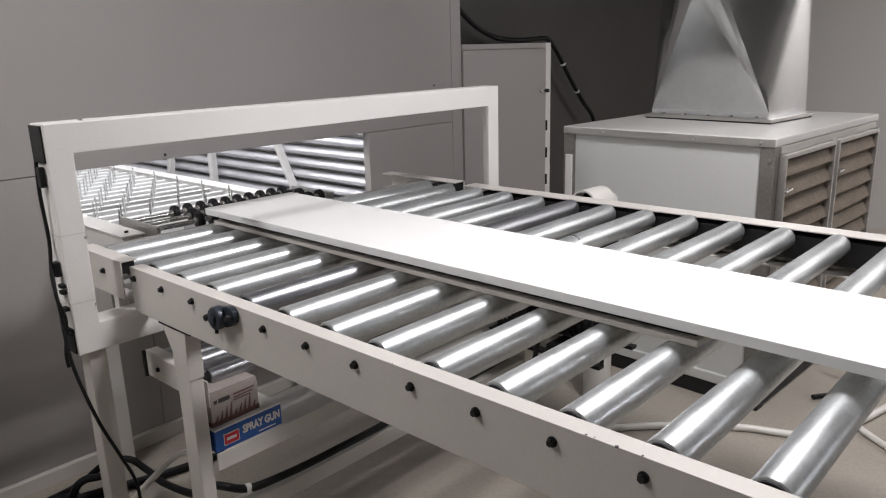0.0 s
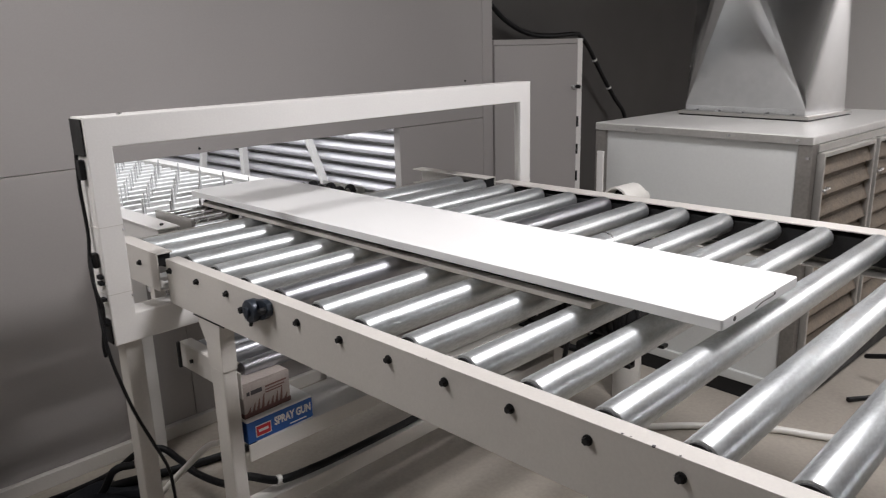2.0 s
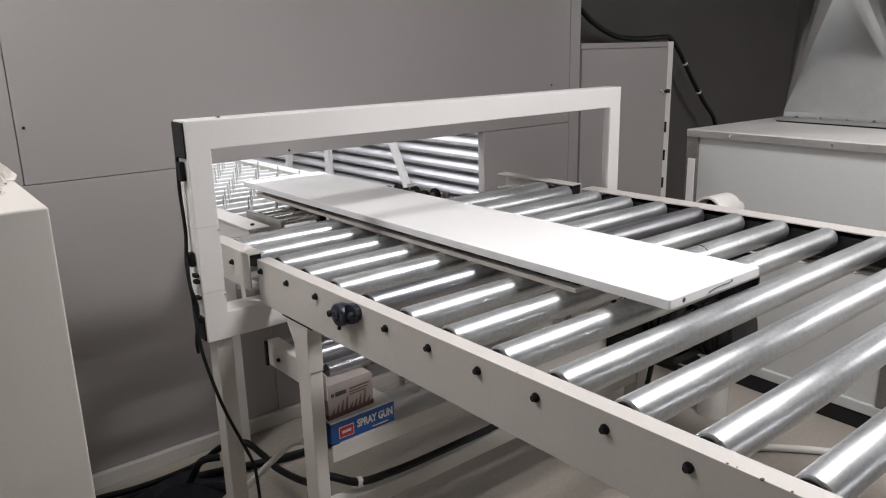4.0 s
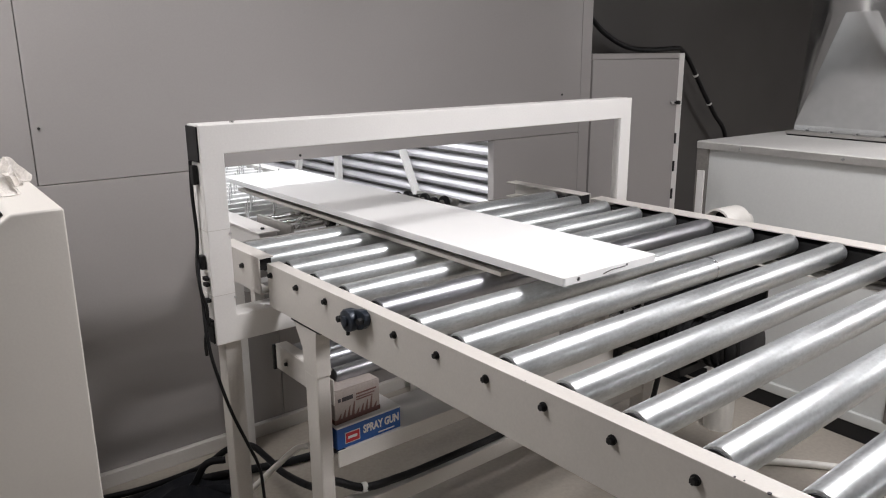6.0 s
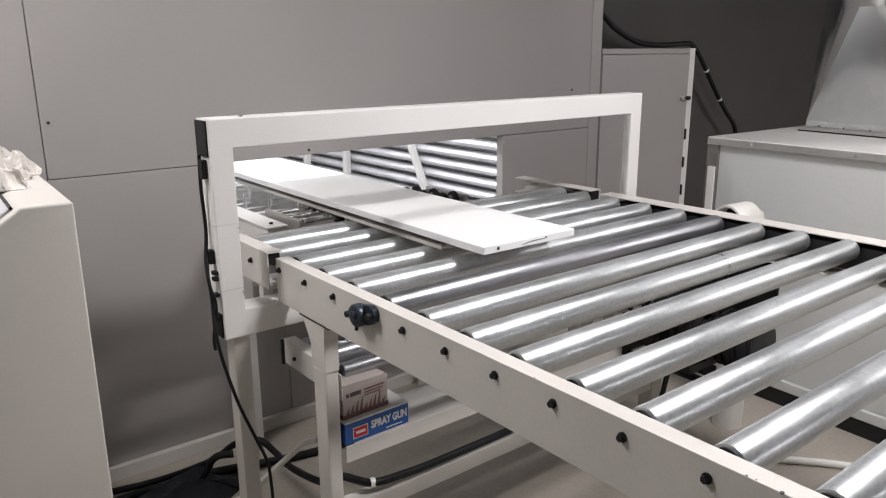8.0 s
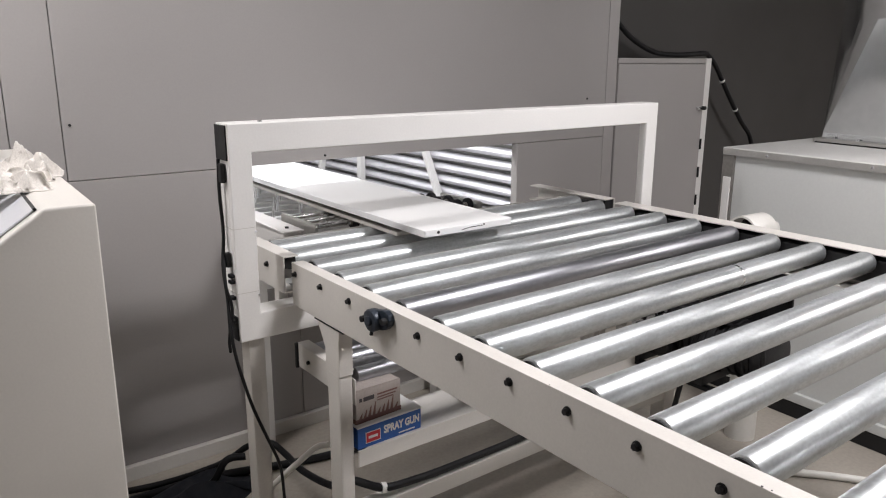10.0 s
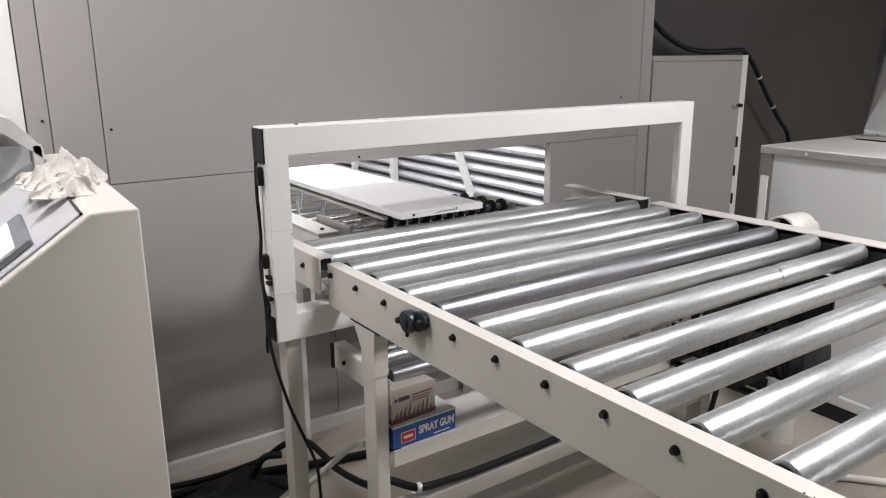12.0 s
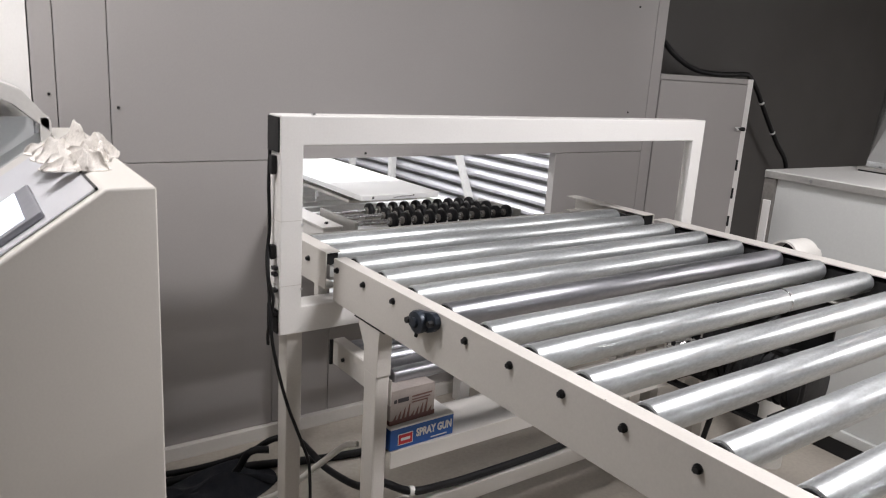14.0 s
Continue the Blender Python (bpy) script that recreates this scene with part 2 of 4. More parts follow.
structure("wall_south", box(X0, X1, Y0 - 0.1, Y0, FLOOR, CEIL), ROOM_PAINT, "unseen plain grey workshop wall, dark to limit bounced light", "wall")
structure("wall_west", box(X0 - 0.1, X0, Y0, Y1, FLOOR, CEIL), ROOM_PAINT, "unseen plain grey workshop wall, dark to limit bounced light", "wall")
structure("wall_east", box(X1, X1 + 0.1, Y0, Y1, FLOOR, CEIL), PALE_PAINT, "plain pale painted wall beside the air cooler", "wall")
structure("wall_north", box(END + 0.04, X1, 1.10, 1.20, FLOOR, CEIL), SHADED_GREY, "plain grey wall behind the electrical cabinet", "wall")
structure("wall_far", box(X0, END + 0.05, Y1 - 0.1, Y1, FLOOR, CEIL), ROOM_PAINT, "unseen plain grey wall closing the booth", "wall")


# Fixture added round each lamp, always out of view.
def ceiling_light(x, y, sx, sy):
    t = empty("ceiling_light", pose(x, y, CEIL), label="unseen long white ceiling light with glowing diffuser, added to light the room", category="ceiling light",
              group="ceiling lights")
    part("frame", box(-sx / 2 - 0.02, sx / 2 + 0.02, -sy / 2 - 0.02, sy / 2 + 0.02, -0.05, 0, 0.004), WHITE_COAT, t)
    part("diffuser", box(-sx / 2, sx / 2, -sy / 2, sy / 2, -0.062, -0.052, 0.003), LAMP_GLOW, t)
    return t


for lx, ly, sx, sy, _ in LIGHTS:
    ceiling_light(lx, ly, sx, sy)

# ---- booth: sheet-metal front with the board opening ----
SEAM = 0.968
OPEN_L, OPEN_R = 0.375, 1.685
booth = empty("wall_booth", pose(0, 0, 0), label="large grey sheet-metal spray booth front with a low opening", category="booth wall", kind="structure")
T = 0.04


def sheet(x0, x1, z0, z1, name="panel"):
    return part(name, box(x0 + 0.0012, x1 - 0.0012, WALL, WALL + T, z0 + 0.0011, z1 - 0.0011, 0.0015, 1), WALL_PAINT, booth)


sheet(-0.132, END, SEAM, CEIL - 0.002)
sheet(-0.272, -0.132, SEAM, CEIL - 0.002)
sheet(-0.333, -0.272, SEAM, CEIL - 0.002, "trim_strip")
part("pale_panel", box(X0 + 0.01, -0.335, WALL + 0.006, WALL + T, SEAM + 0.002, CEIL - 0.004, 0.0015, 1), WHITE_COAT, booth, "pale booth panel")
sheet(X0 + 0.01, OPEN_L, FLOOR + 0.05, SEAM)
sheet(OPEN_R, END, FLOOR + 0.05, SEAM)
sheet(OPEN_L, 0.60, FLOOR + 0.05, 0.66)
sheet(0.60, OPEN_R, FLOOR + 0.05, 0.42)
# Dark sheets behind the panels colour the seams as if shaded.
part("backing", box(X0 + 0.02, END - 0.008, WALL + T + 0.002, WALL + T + 0.02, SEAM + 0.003, CEIL - 0.01), SHADOW_GAP, booth)
part("backing", box(X0 + 0.02, OPEN_L - 0.004, WALL + T + 0.002, WALL + T + 0.02, FLOOR + 0.01, SEAM), SHADOW_GAP, booth)
part("base_channel", box(X0 + 0.01, END, WALL - 0.02, WALL + T, FLOOR, FLOOR + 0.05, 0.003), CREAM, booth)
part("corner_trim", box(END - 0.037, END + 0.002, WALL - 0.004, WALL - 0.0005, FLOOR + 0.06, CEIL - 0.004, 0.001, 1), WALL_PAINT, booth)
part("side_wall", box(END + 0.002, END + 0.04, WALL + 0.002, 1.10, FLOOR, CEIL - 0.002), WALL_PAINT, booth)
part("side_wall", box(END + 0.002, END + 0.04, 1.10, Y1 - 0.1, FLOOR, CEIL - 0.002), WALL_PAINT, booth)
for sx, sz in ((-0.11, 1.135), (2.118, 1.151), (2.118, 1.62), (-0.292, 1.17), (-0.11, 1.75), (0.73, 0.985), (2.118, 2.1)):
    part("screw", rod((sx, WALL + 0.001, sz), (sx, WALL - 0.004, sz), 0.0042, 10, bevel=0.001), BLACK_STEEL, booth)

# lit inside of the booth
inside = empty("booth_interior", pose(0, 0, 0), label="white-lined lit inside of the drying booth", category="booth interior", kind="structure")
part("lining", box(0.02, 0.05, WALL + 0.07, 3.75, FLOOR, 1.75), BOOTH_WHITE, inside)
part("lining", box(2.16, 2.19, WALL + 0.07, 3.75, FLOOR, 1.75), BOOTH_WHITE, inside)
part("lining", box(0.05, 2.16, 3.72, 3.75, FLOOR, 1.75), BOOTH_WHITE, inside)
part("lining", box(0.02, 2.19, WALL + 0.07, 3.75, 1.75, 1.78), BOOTH_WHITE, inside)
part("lining", box(0.05, 2.16, WALL + 0.07, 3.72, FLOOR + 0.004, FLOOR + 0.03), BOOTH_WHITE, inside)


def louvre_bank():
    """Sloping aluminium slats on posts along the side of the booth."""
    t = empty("louvre_bank", pose(1.93, 0, 0), label="bank of horizontal silver louvre slats inside the lit booth", category="louvres")
    first = None
    for k in range(9):
        z = 0.477 + 0.0648 * k
        if first is None:
            pts = [(0.035, -0.017), (0.022, -0.020), (0.006, -0.012), (-0.004, 0.002), (0.002, 0.017), (0.02, 0.025), (0.035, 0.026), (0.035, 0.022),
                   (0.02, 0.021), (0.006, 0.013), (0.000, 0.001), (0.008, -0.009), (0.022, -0.016), (0.035, -0.013)]
            first = part("slat", extrude(pts, "y", 0.86, 3.7), SLAT_ALU, t, smooth=50, m=pose(0, 0, z))
        else:
            share("slat", first, t, pose(0, 0, z))
    part("backing_sheet", box(0.07, 0.075, 0.86, 3.7, 0.4, 1.2), GALV_DULL, t)
    part("post", extrude([(1.485, 0.42), (1.52, 0.42), (1.865, 1.05), (1.83, 1.05)], "x", -0.05, -0.015, bevel=0.002), WHITE_COAT, t, "sloping white post")
    part("post", box(-0.05, -0.015, 2.41, 2.455, 0.42, 1.1, 0.002), WHITE_COAT, t)
    part("post", extrude([(2.84, 1.05), (2.88, 1.05), (3.03, 0.42), (2.99, 0.42)], "x", -0.05, -0.015, bevel=0.002), WHITE_COAT, t)
    part("foot_rail", box(-0.06, 0.07, 0.86, 3.7, 0.395, 0.44, 0.003), WHITE_COAT, t)
    for py in (1.0, 3.5):
        part("leg", box(0.0, 0.05, py, py + 0.05, FLOOR + 0.03, 0.395), WHITE_COAT, t)
    return t


louvre_bank()

# ---- pin conveyor that carries the boards on through the booth ----
PIN_Y0, PIN_R, PIN_Z = 0.64, 0.10, 0.755
PIN_STEP = 0.098


def pin_conveyor():
    t = empty("pin_conveyor", pose(0, 0, 0), label="pin conveyor of white bars with upright steel pins", category="conveyor")
    for x, dz in ((0.405, 0.0), (1.185, -0.05)):
        part("side_beam", extrude([(x - 0.03, 0.74 + dz), (x + 0.03, 0.74 + dz), (x + 0.03, 0.81 + dz), (x - 0.03, 0.81 + dz)], "y", 0.345, 3.6, bevel=0.003), WHITE_COAT, t)
        part("beam_cap", box(x - 0.035, x + 0.035, 0.34, 3.6, 0.812 + dz, 0.818 + dz, 0.001, 1), WHITE_COAT, t)
        part("cap_screw", rod((x, 0.385, 0.817 + dz), (x, 0.385, 0.823 + dz), 0.006, 10), BLACK_STEEL, t)
        for ly in (0.62, 2.0, 3.4):
            part("leg", box(x - 0.025, x + 0.025, ly, ly + 0.05, FLOOR + (0.03 if ly > 0.8 else 0), 0.74 + dz), WHITE_COAT, t)
    part("sprocket_shaft", rod((0.436, PIN_Y0, PIN_Z - PIN_R), (1.12, PIN_Y0, PIN_Z - PIN_R), 0.016, 16), STEEL, t, smooth=40)
    part("cover_plate", box(0.44, 1.11, 0.78, 3.6, 0.50, 0.512), GALV_DULL, t)
    bars = []
    for k in range(46):
        bar = empty("pin_bar", pose(0, 0, 0))
        bar.parent = t
        bars.append(bar)
        if k == 0:
            b0 = part("bar", box(0.442, 1.115, -0.011, 0.011, -0.011, 0.011, 0.002, 1), BOOTH_WHITE, bar)
            pm = rod((0, 0, 0.01), (0, 0, 0.085), 0.0030, 8)
            pins = [part("pin", pm, STEEL, bar, m=pose(0.50, 0, 0))]
        else:
            share("bar", b0, bar, pose(0, 0, 0))
            pins = []
        for i in range(len(pins), 5):
            if k < 42:
                share("pin", bars[0].children[1], bar, pose(0.50 + 0.105 * i + (0.05 if k % 2 else 0), 0, 0))
        if k % 2 and k < 42:
            bar.children[-1]["label"] = "thin steel pin"
    return t, bars


PIN_THING, PIN_BARS = pin_conveyor()


def transfer_wheels():
    t = empty("transfer_wheels", pose(0, 0, 0), label="three shafts of black rubber transfer wheels", category="wheels")
    z = 0.822
    for y, xs in ((0.335, [0.615 + 0.047 * k for k in range(11)]), (0.42, [0.640 + 0.047 * k for k in range(10)]), (0.505, [0.625 + 0.047 * k for k in range(10)])):
        part("shaft", rod((0.462, y, z), (1.125, y, z), 0.008, 12), STEEL, t, smooth=40)
        for x in xs:
            w = rod((x - 0.009, y, z), (x + 0.009, y, z), 0.026, 20, bevel=0.005)
            wheel = part("wheel", w, BLACK, t, smooth=40)
            part("hub", rod((x - 0.016, y, z), (x + 0.016, y, z), 0.012, 12, bevel=0.002), DARK_TRIM, wheel, smooth=40)
    for x in (0.464, 1.12):
        part("bracket", box(x - 0.006, x + 0.006, 0.30, 0.54, 0.742, 0.835, 0.003), GALV_DULL, t)
    part("cross_plate", box(0.47, 1.11, 0.288, 0.30, 0.735, 0.795, 0.002), GALV_DULL, t)
    return t


transfer_wheels()


# ---- portal ring frame ----
def portal():
    t = empty("portal_frame", pose(0, 0, 0), label="white steel portal frame round the conveyor entry", category="frame")
    x0, x1, z0, z1, w, v = 0.071, 1.638, 0.650, 1.183, 0.069, 0.0565
    yf, yb = -0.040, 0.031
    own = bmesh.new()
    rims = []
    for y in (yf, yf + 0.012):
        for a, b, c, d in ((x0, x1, z0, z1), (x0 + v, x1 - v, z0 + w, z1 - w)):
            rims.append([own.verts.new(q) for q in ((a, y, c), (b, y, c), (b, y, d), (a, y, d))])
    for k in range(4):
        n = (k + 1) % 4
        own.faces.new((rims[0][k], rims[0][n], rims[1][n], rims[1][k]))
        own.faces.new((rims[2][k], rims[3][k], rims[3][n], rims[2][n]))
        own.faces.new((rims[0][k], rims[2][k], rims[2][n], rims[0][n]))
        own.faces.new((rims[1][k], rims[1][n], rims[3][n], rims[3][k]))
    bmesh.ops.recalc_face_normals(own, faces=own.faces)
    bmesh.ops.bevel(own, geom=[e for e in own.edges if all(abs(q.co.y - yf) < 1e-6 for q in e.verts)
                               and len({round(f.normal.y) for f in e.link_faces}) > 1],
                    offset=0.003, segments=3, affect="EDGES", profile=0.5)
    part("front_ring", own, WHITE_COAT, t)
    part("top_beam", box(x0, x1, yf + 0.0125, yb, z1 - w, z1, 0.003), WHITE_COAT, t)
    part("bottom_beam", box(x0, x1, yf + 0.0125, yb, z0, z0 + w, 0.003), WHITE_COAT, t)
    part("post", box(x0, x0 + v, yf + 0.0125, yb, z0 + w, z1 - w), WHITE_COAT, t)
    part("post_return", box(x1 - 0.004, x1, yf + 0.0125, yb, z0 + w, z1 - w), WHITE_COAT, t)
    # Black plates stand in for the shade inside the hollow beam ends.
    part("open_side", box(x0 - 0.004, x0 - 0.0005, yf + 0.007, yb - 0.001, z1 - 0.085, z1 - 0.004), BLACK_STEEL, t, "black plate painted as the shaded open end of the top beam")
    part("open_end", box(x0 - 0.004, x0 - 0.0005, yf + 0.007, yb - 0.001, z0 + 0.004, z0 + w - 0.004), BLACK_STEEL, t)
    for zz in (0.775, 0.935):
        part("cover_strip", box(x0 - 0.001, x0 + v - 0.002, yf - 0.0005, yb - 0.004, zz, zz + 0.0014), CREAM, t)
        part("rivet", rod((x0 + 0.055, yf - 0.003, zz - 0.01), (x0 + 0.055, yf + 0.002, zz - 0.01), 0.003, 8), STEEL, t)
    part("sensor", box(x0 - 0.014, x0 - 0.001, -0.02, 0.0, 1.045, 1.09, 0.003), BLACK_STEEL, t)
    part("sensor", box(x0 - 0.014, x0 - 0.001, -0.02, 0.0, 0.84, 0.875, 0.003), BLACK_STEEL, t)
    part("rivet", rod((0.16, -0.02, z1 - 0.001), (0.16, -0.02, z1 + 0.004), 0.006, 10), STEEL, t)
    for lx in (0.098, 1.57):
        part("leg", box(lx, lx + 0.043, -0.02, 0.03, FLOOR, z0 - 0.001, 0.004), CREAM, t)
    for zz in (0.80, 0.76, 0.815, 0.70):
        part("cable_clip", box(x0 - 0.012, x0 - 0.001, -0.032, -0.012, zz, zz + 0.009, 0.002), BLACK, t)
    return t


portal()
tagged(part("sensor_cable", tube([(0.062, 0.004, 1.10), (0.058, 0.0, 1.02), (0.062, 0.004, 0.92), (0.052, -0.006, 0.84), (0.056, -0.01, 0.76), (0.050, -0.03, 0.71),
              (0.051, -0.045, 0.637), (0.067, -0.045, 0.558), (0.091, -0.045, 0.467), (0.126, -0.045, 0.368), (0.151, -0.045, 0.294), (0.158, -0.045, 0.225),
              (0.160, -0.045, 0.10), (0.165, -0.03, FLOOR + 0.006)], 0.0042), BLACK, smooth=60),
              label="thin black sensor cable hanging from the portal frame", category="cable")
tagged(part("sensor_cable", tube([(0.054, -0.008, 0.87), (0.046, -0.03, 0.80), (0.058, -0.03, 0.74), (0.05, -0.02, 0.66), (0.056, -0.005, 0.62)], 0.004), BLACK, smooth=60),
       label="thin black sensor cable hanging from the portal frame", category="cable")


# ---- roller conveyor ----
def rail(x_out, inward, y0, y1, z0, z1, parent, name="side_rail", f=0.042):
    """A folded steel channel, open to the inside."""
    t = 0.004
    s = inward
    pts = [(x_out, z0), (x_out + s * f, z0), (x_out + s * f, z0 + t), (x_out + s * t, z0 + t), (x_out + s * t, z1 - t), (x_out + s * f, z1 - t),
           (x_out + s * f, z1), (x_out, z1)]
    own = extrude(pts, "y", y0, y1, bevel=0.0012)
    return part(name, own, CREAM, parent)


def bolt_at(x, y, z, parent, side=-1):
    b = part("axle_bolt", rod((x, y, z), (x + side * 0.009, y, z), 0.0057, 6, bevel=0.001), BLACK_STEEL, parent)
    part("washer", rod((x, y, z), (x + side * 0.0025, y, z), 0.0078, 14), BLACK_STEEL, b)
    return b


RZ0, RZ1 = 0.717, 0.830
FIRST, LAST = -1, 16          # roller numbers on the main table


def roller_y(i):
    return -0.182 - PITCH * i


def bearing(parent, x, y, z):
    """A two-bolt flange bearing."""
    pts = []
    for k in range(24):
        a = 2 * math.pi * k / 24
        r = 0.022 + 0.031 * abs(math.cos(a)) ** 3
        pts.append((y + r * math.cos(a) * 0.98, z + r * math.sin(a) * 0.95 - 0.20 * r * math.cos(a)))
    fl = part("flange_bearing", extrude(pts, "x", x - 0.014, x, bevel=0.002), BLUE_IRON, parent, "blue-black cast flange bearing")
    part("housing", rod((x - 0.012, y, z), (x - 0.030, y, z), 0.024, 20, bevel=0.004), BLUE_IRON, fl, smooth=40)
    part("shaft_end", rod((x - 0.028, y, z), (x - 0.036, y, z), 0.011, 14, bevel=0.001), BLUE_IRON, fl, smooth=40)
    for s in (-1, 1):
        part("bolt", rod((x - 0.012, y + s * 0.040, z - s * 0.008), (x - 0.026, y + s * 0.040, z - s * 0.008), 0.0075, 6), BLACK_STEEL, fl)
    part("grease_nipple", rod((x - 0.02, y + 0.004, z - 0.018), (x - 0.022, y + 0.006, z - 0.034), 0.004, 8), BLACK_STEEL, fl)


def roller_conveyor():
    t = empty("roller_conveyor", pose(0, 0, 0), label="cream steel roller conveyor table with zinc-plated rollers", category="conveyor")
    y_near, y_far = roller_y(LAST) - 0.07, -0.028
    left = rail(RAIL_L, 1, y_near, y_far, RZ0, RZ1, t, f=0.034)
    right = rail(1.572, -1, y_near, 0.022, RZ0, 0.830, t, f=0.066)
    # Black bar fills the rail's inner gap with its shade as colour.
    part("chain_cover", box(1.512, 1.565, y_near, y_far - 0.02, 0.745, 0.812, 0.003), BLACK_STEEL, t, "black bar painted as the shaded inside of the far rail")
    rollers = []
    base = None
    for i in range(FIRST, LAST + 1):
        y = roller_y(i)
        if base is None:
            own = rod((-0.618, 0, 0), (0.618, 0, 0), ROLL_R, 40, bevel=0.004)
            r = base = part("roller", own, ZINC, t, smooth=40, m=pose(0.886, y, AXIS))
            cap = part("end_cap", rod((-0.622, 0, 0), (-0.616, 0, 0), 0.025, 24), BLACK_STEEL, r)
            part("axle", rod((-0.660, 0, 0), (0.68, 0, 0), 0.008, 10), STEEL, r)
        elif i == 2:
            own = rod((-0.618, 0, 0), (0.618, 0, 0), ROLL_R, 40, bevel=0.004)
            r = part("roller", own, DARK_ZINC, t, "dull grey drive roller", smooth=40, m=pose(0.886, y, AXIS))
            share("axle", base.children[1], r, pose(0, 0, 0))
        else:
            r = share("roller", base, t, pose(0.886, y, AXIS))
            share("end_cap", base.children[0], r, pose(0, 0, 0))
            share("axle", base.children[1], r, pose(0, 0, 0))
        rollers.append(r)
        if i == 4:
            part("tape_ring", rod((0.205, 0, 0), (0.212, 0, 0), ROLL_R + 0.0004, 40), STEEL, r, "faint pale tape ring", smooth=40)
        if i == 2:
            bearing(t, RAIL_L, y, AXIS - 0.002)
        else:
            bolt_at(RAIL_L, y, AXIS, t)
            bolt_at(1.572, y, AXIS, t, 1)
    for cy, cx, n in ((-1.30, 0.002, 0.003), (-1.312, 0.003, 0.002), (-1.345, 0.001, 0.005), (-1.38, 0.002, 0.003), (-0.94, 0.002, 0.002)):
        part("paint_chip", rod((RAIL_L + cx, cy, RZ1 - 0.001), (RAIL_L + cx, cy, RZ1 + 0.0006), n * 0.55, 7), DARK_INK, left)
    # legs, stretchers
    for x0, x1, out in ((0.221, 0.258, 1), (1.51, 1.565, -1)):
        for y0 in (-0.254, -2.05):
            leg = part("leg", box(x0, x1, y0, y0 + 0.058, FLOOR + 0.012, 0.60, 0.005), CREAM, t)
            part("leg_head", extrude([(y0 - 0.008, 0.7135), (y0 + 0.092, 0.7135), (y0 + 0.090, 0.700), (y0 + 0.062, 0.655), (y0 + 0.061, 0.60), (y0 - 0.003, 0.595), (y0 - 0.004, 0.68)], "x", x0 - 0.0005, x1 + 0.0005, bevel=0.001), CREAM, t)
            # Thin black plate drawn as the shaded gap between leg head and rail.
            part("gap_gasket", box(x0 - 0.002, x1 + 0.002, y0 - 0.03, y0 + 0.11, 0.7138, 0.7168), BLACK, t)
            part("foot_plate", box(x0 - 0.02, x1 + 0.02, y0 - 0.02, y0 + 0.08, FLOOR, FLOOR + 0.012), CREAM, leg)
    part("cross_beam", box(0.266, 1.51, -2.04, -1.98, 0.62, 0.70, 0.003), CREAM, t)
    part("cross_beam", box(0.2595, 1.51, -0.25, -0.20, 0.168, 0.215, 0.003), CREAM, t)
    return t, rollers


CONVEYOR, ROLLERS = roller_conveyor()


def stub_conveyor():
    """The short roller section inside the portal."""
    t = empty("short_conveyor", pose(0, 0, 0), label="short cream roller section between table and booth", category="conveyor")
    rail(0.205, 1, -0.012, 0.235, 0.745, 0.842, t)
    rail(1.572, -1, 0.072, 0.47, 0.775, 0.834, t, f=0.055)
    # Black plate across the channel mouth paints its shaded hollow.
    part("end_cap", box(1.522, 1.568, 0.077, 0.085, 0.78, 0.829), BLACK_STEEL, t, "black plate painted as the shaded open end of the rail")
    # Same black filler for the dark gap below the short rail's flange.
    part("chain_cover", box(1.508, 1.517, 0.10, 0.26, 0.785, 0.82), BLACK_STEEL, t)
    part("end_bracket", box(0.211, 0.246, 0.0, 0.012, 0.806, 0.836, 0.002), BLACK_STEEL, t, "black bracket in the open rail end")
    rs = []
    for y in (0.0855, 0.200):
        r = share("roller", ROLLERS[0], t, pose(0.886, y, AXIS))
        share("axle", ROLLERS[0].children[1], r, pose(0, 0, 0))
        share("end_cap", ROLLERS[0].children[0], r, pose(0, 0, 0))
        rs.append(r)
        bolt_at(0.205, y, AXIS, t)
    part("end_bar", box(0.25, RAIL_R + 0.02, 0.236, 0.250, 0.80, 0.826, 0.002), GALV_DULL, t)
    part("support", box(0.209, 0.236, 0.034, 0.06, 0.655, 0.7425, 0.002), CREAM, t)
    part("support", box(1.52, 1.555, 0.12, 0.16, FLOOR, 0.775, 0.002), CREAM, t)
    return t, rs


STUB, STUB_ROLLERS = stub_conveyor()


def return_conveyor():
    """The lower return run under the table."""
    t = empty("return_conveyor", pose(0, 0, 0), label="lower cream return conveyor with shiny rollers under the table", category="conveyor")
    part("side_rail", box(0.2655, 0.2695, -0.25, 0.056, 0.508, 0.577, 0.0015, 1), CREAM, t)
    part("rail_flange", box(0.2695, 0.300, -0.19, 0.056, 0.573, 0.577), CREAM, t)
    part("side_rail", box(1.496, 1.50, -0.20, 0.056, 0.508, 0.577, 0.0015, 1), CREAM, t)
    part("end_plate", box(0.258, 0.266, 0.050, 0.058, 0.506, 0.577), BLACK_STEEL, t)
    base = None
    for k in range(5):
        y = -0.185 + 0.052 * k
        if base is None:
            # Darker steel here carries the under-table shade in its colour.
            base = part("roller", rod((0.305, 0, 0), (1.49, 0, 0), 0.020, 28, bevel=0.003), DARK_ZINC, t, smooth=40, m=pose(0, y, 0.555))
        else:
            share("roller", base, t, pose(0, y, 0.555))
    for y in (-0.01,):
        bolt_at(0.268, y, 0.540, t)
    part("leg", box(1.462, 1.495, 0.015, 0.045, FLOOR, 0.572, 0.002), CREAM, t)
    part("hanger", box(1.462, 1.495, -0.19, -0.165, 0.396, 0.572, 0.002), CREAM, t)
    return t


return_conveyor()


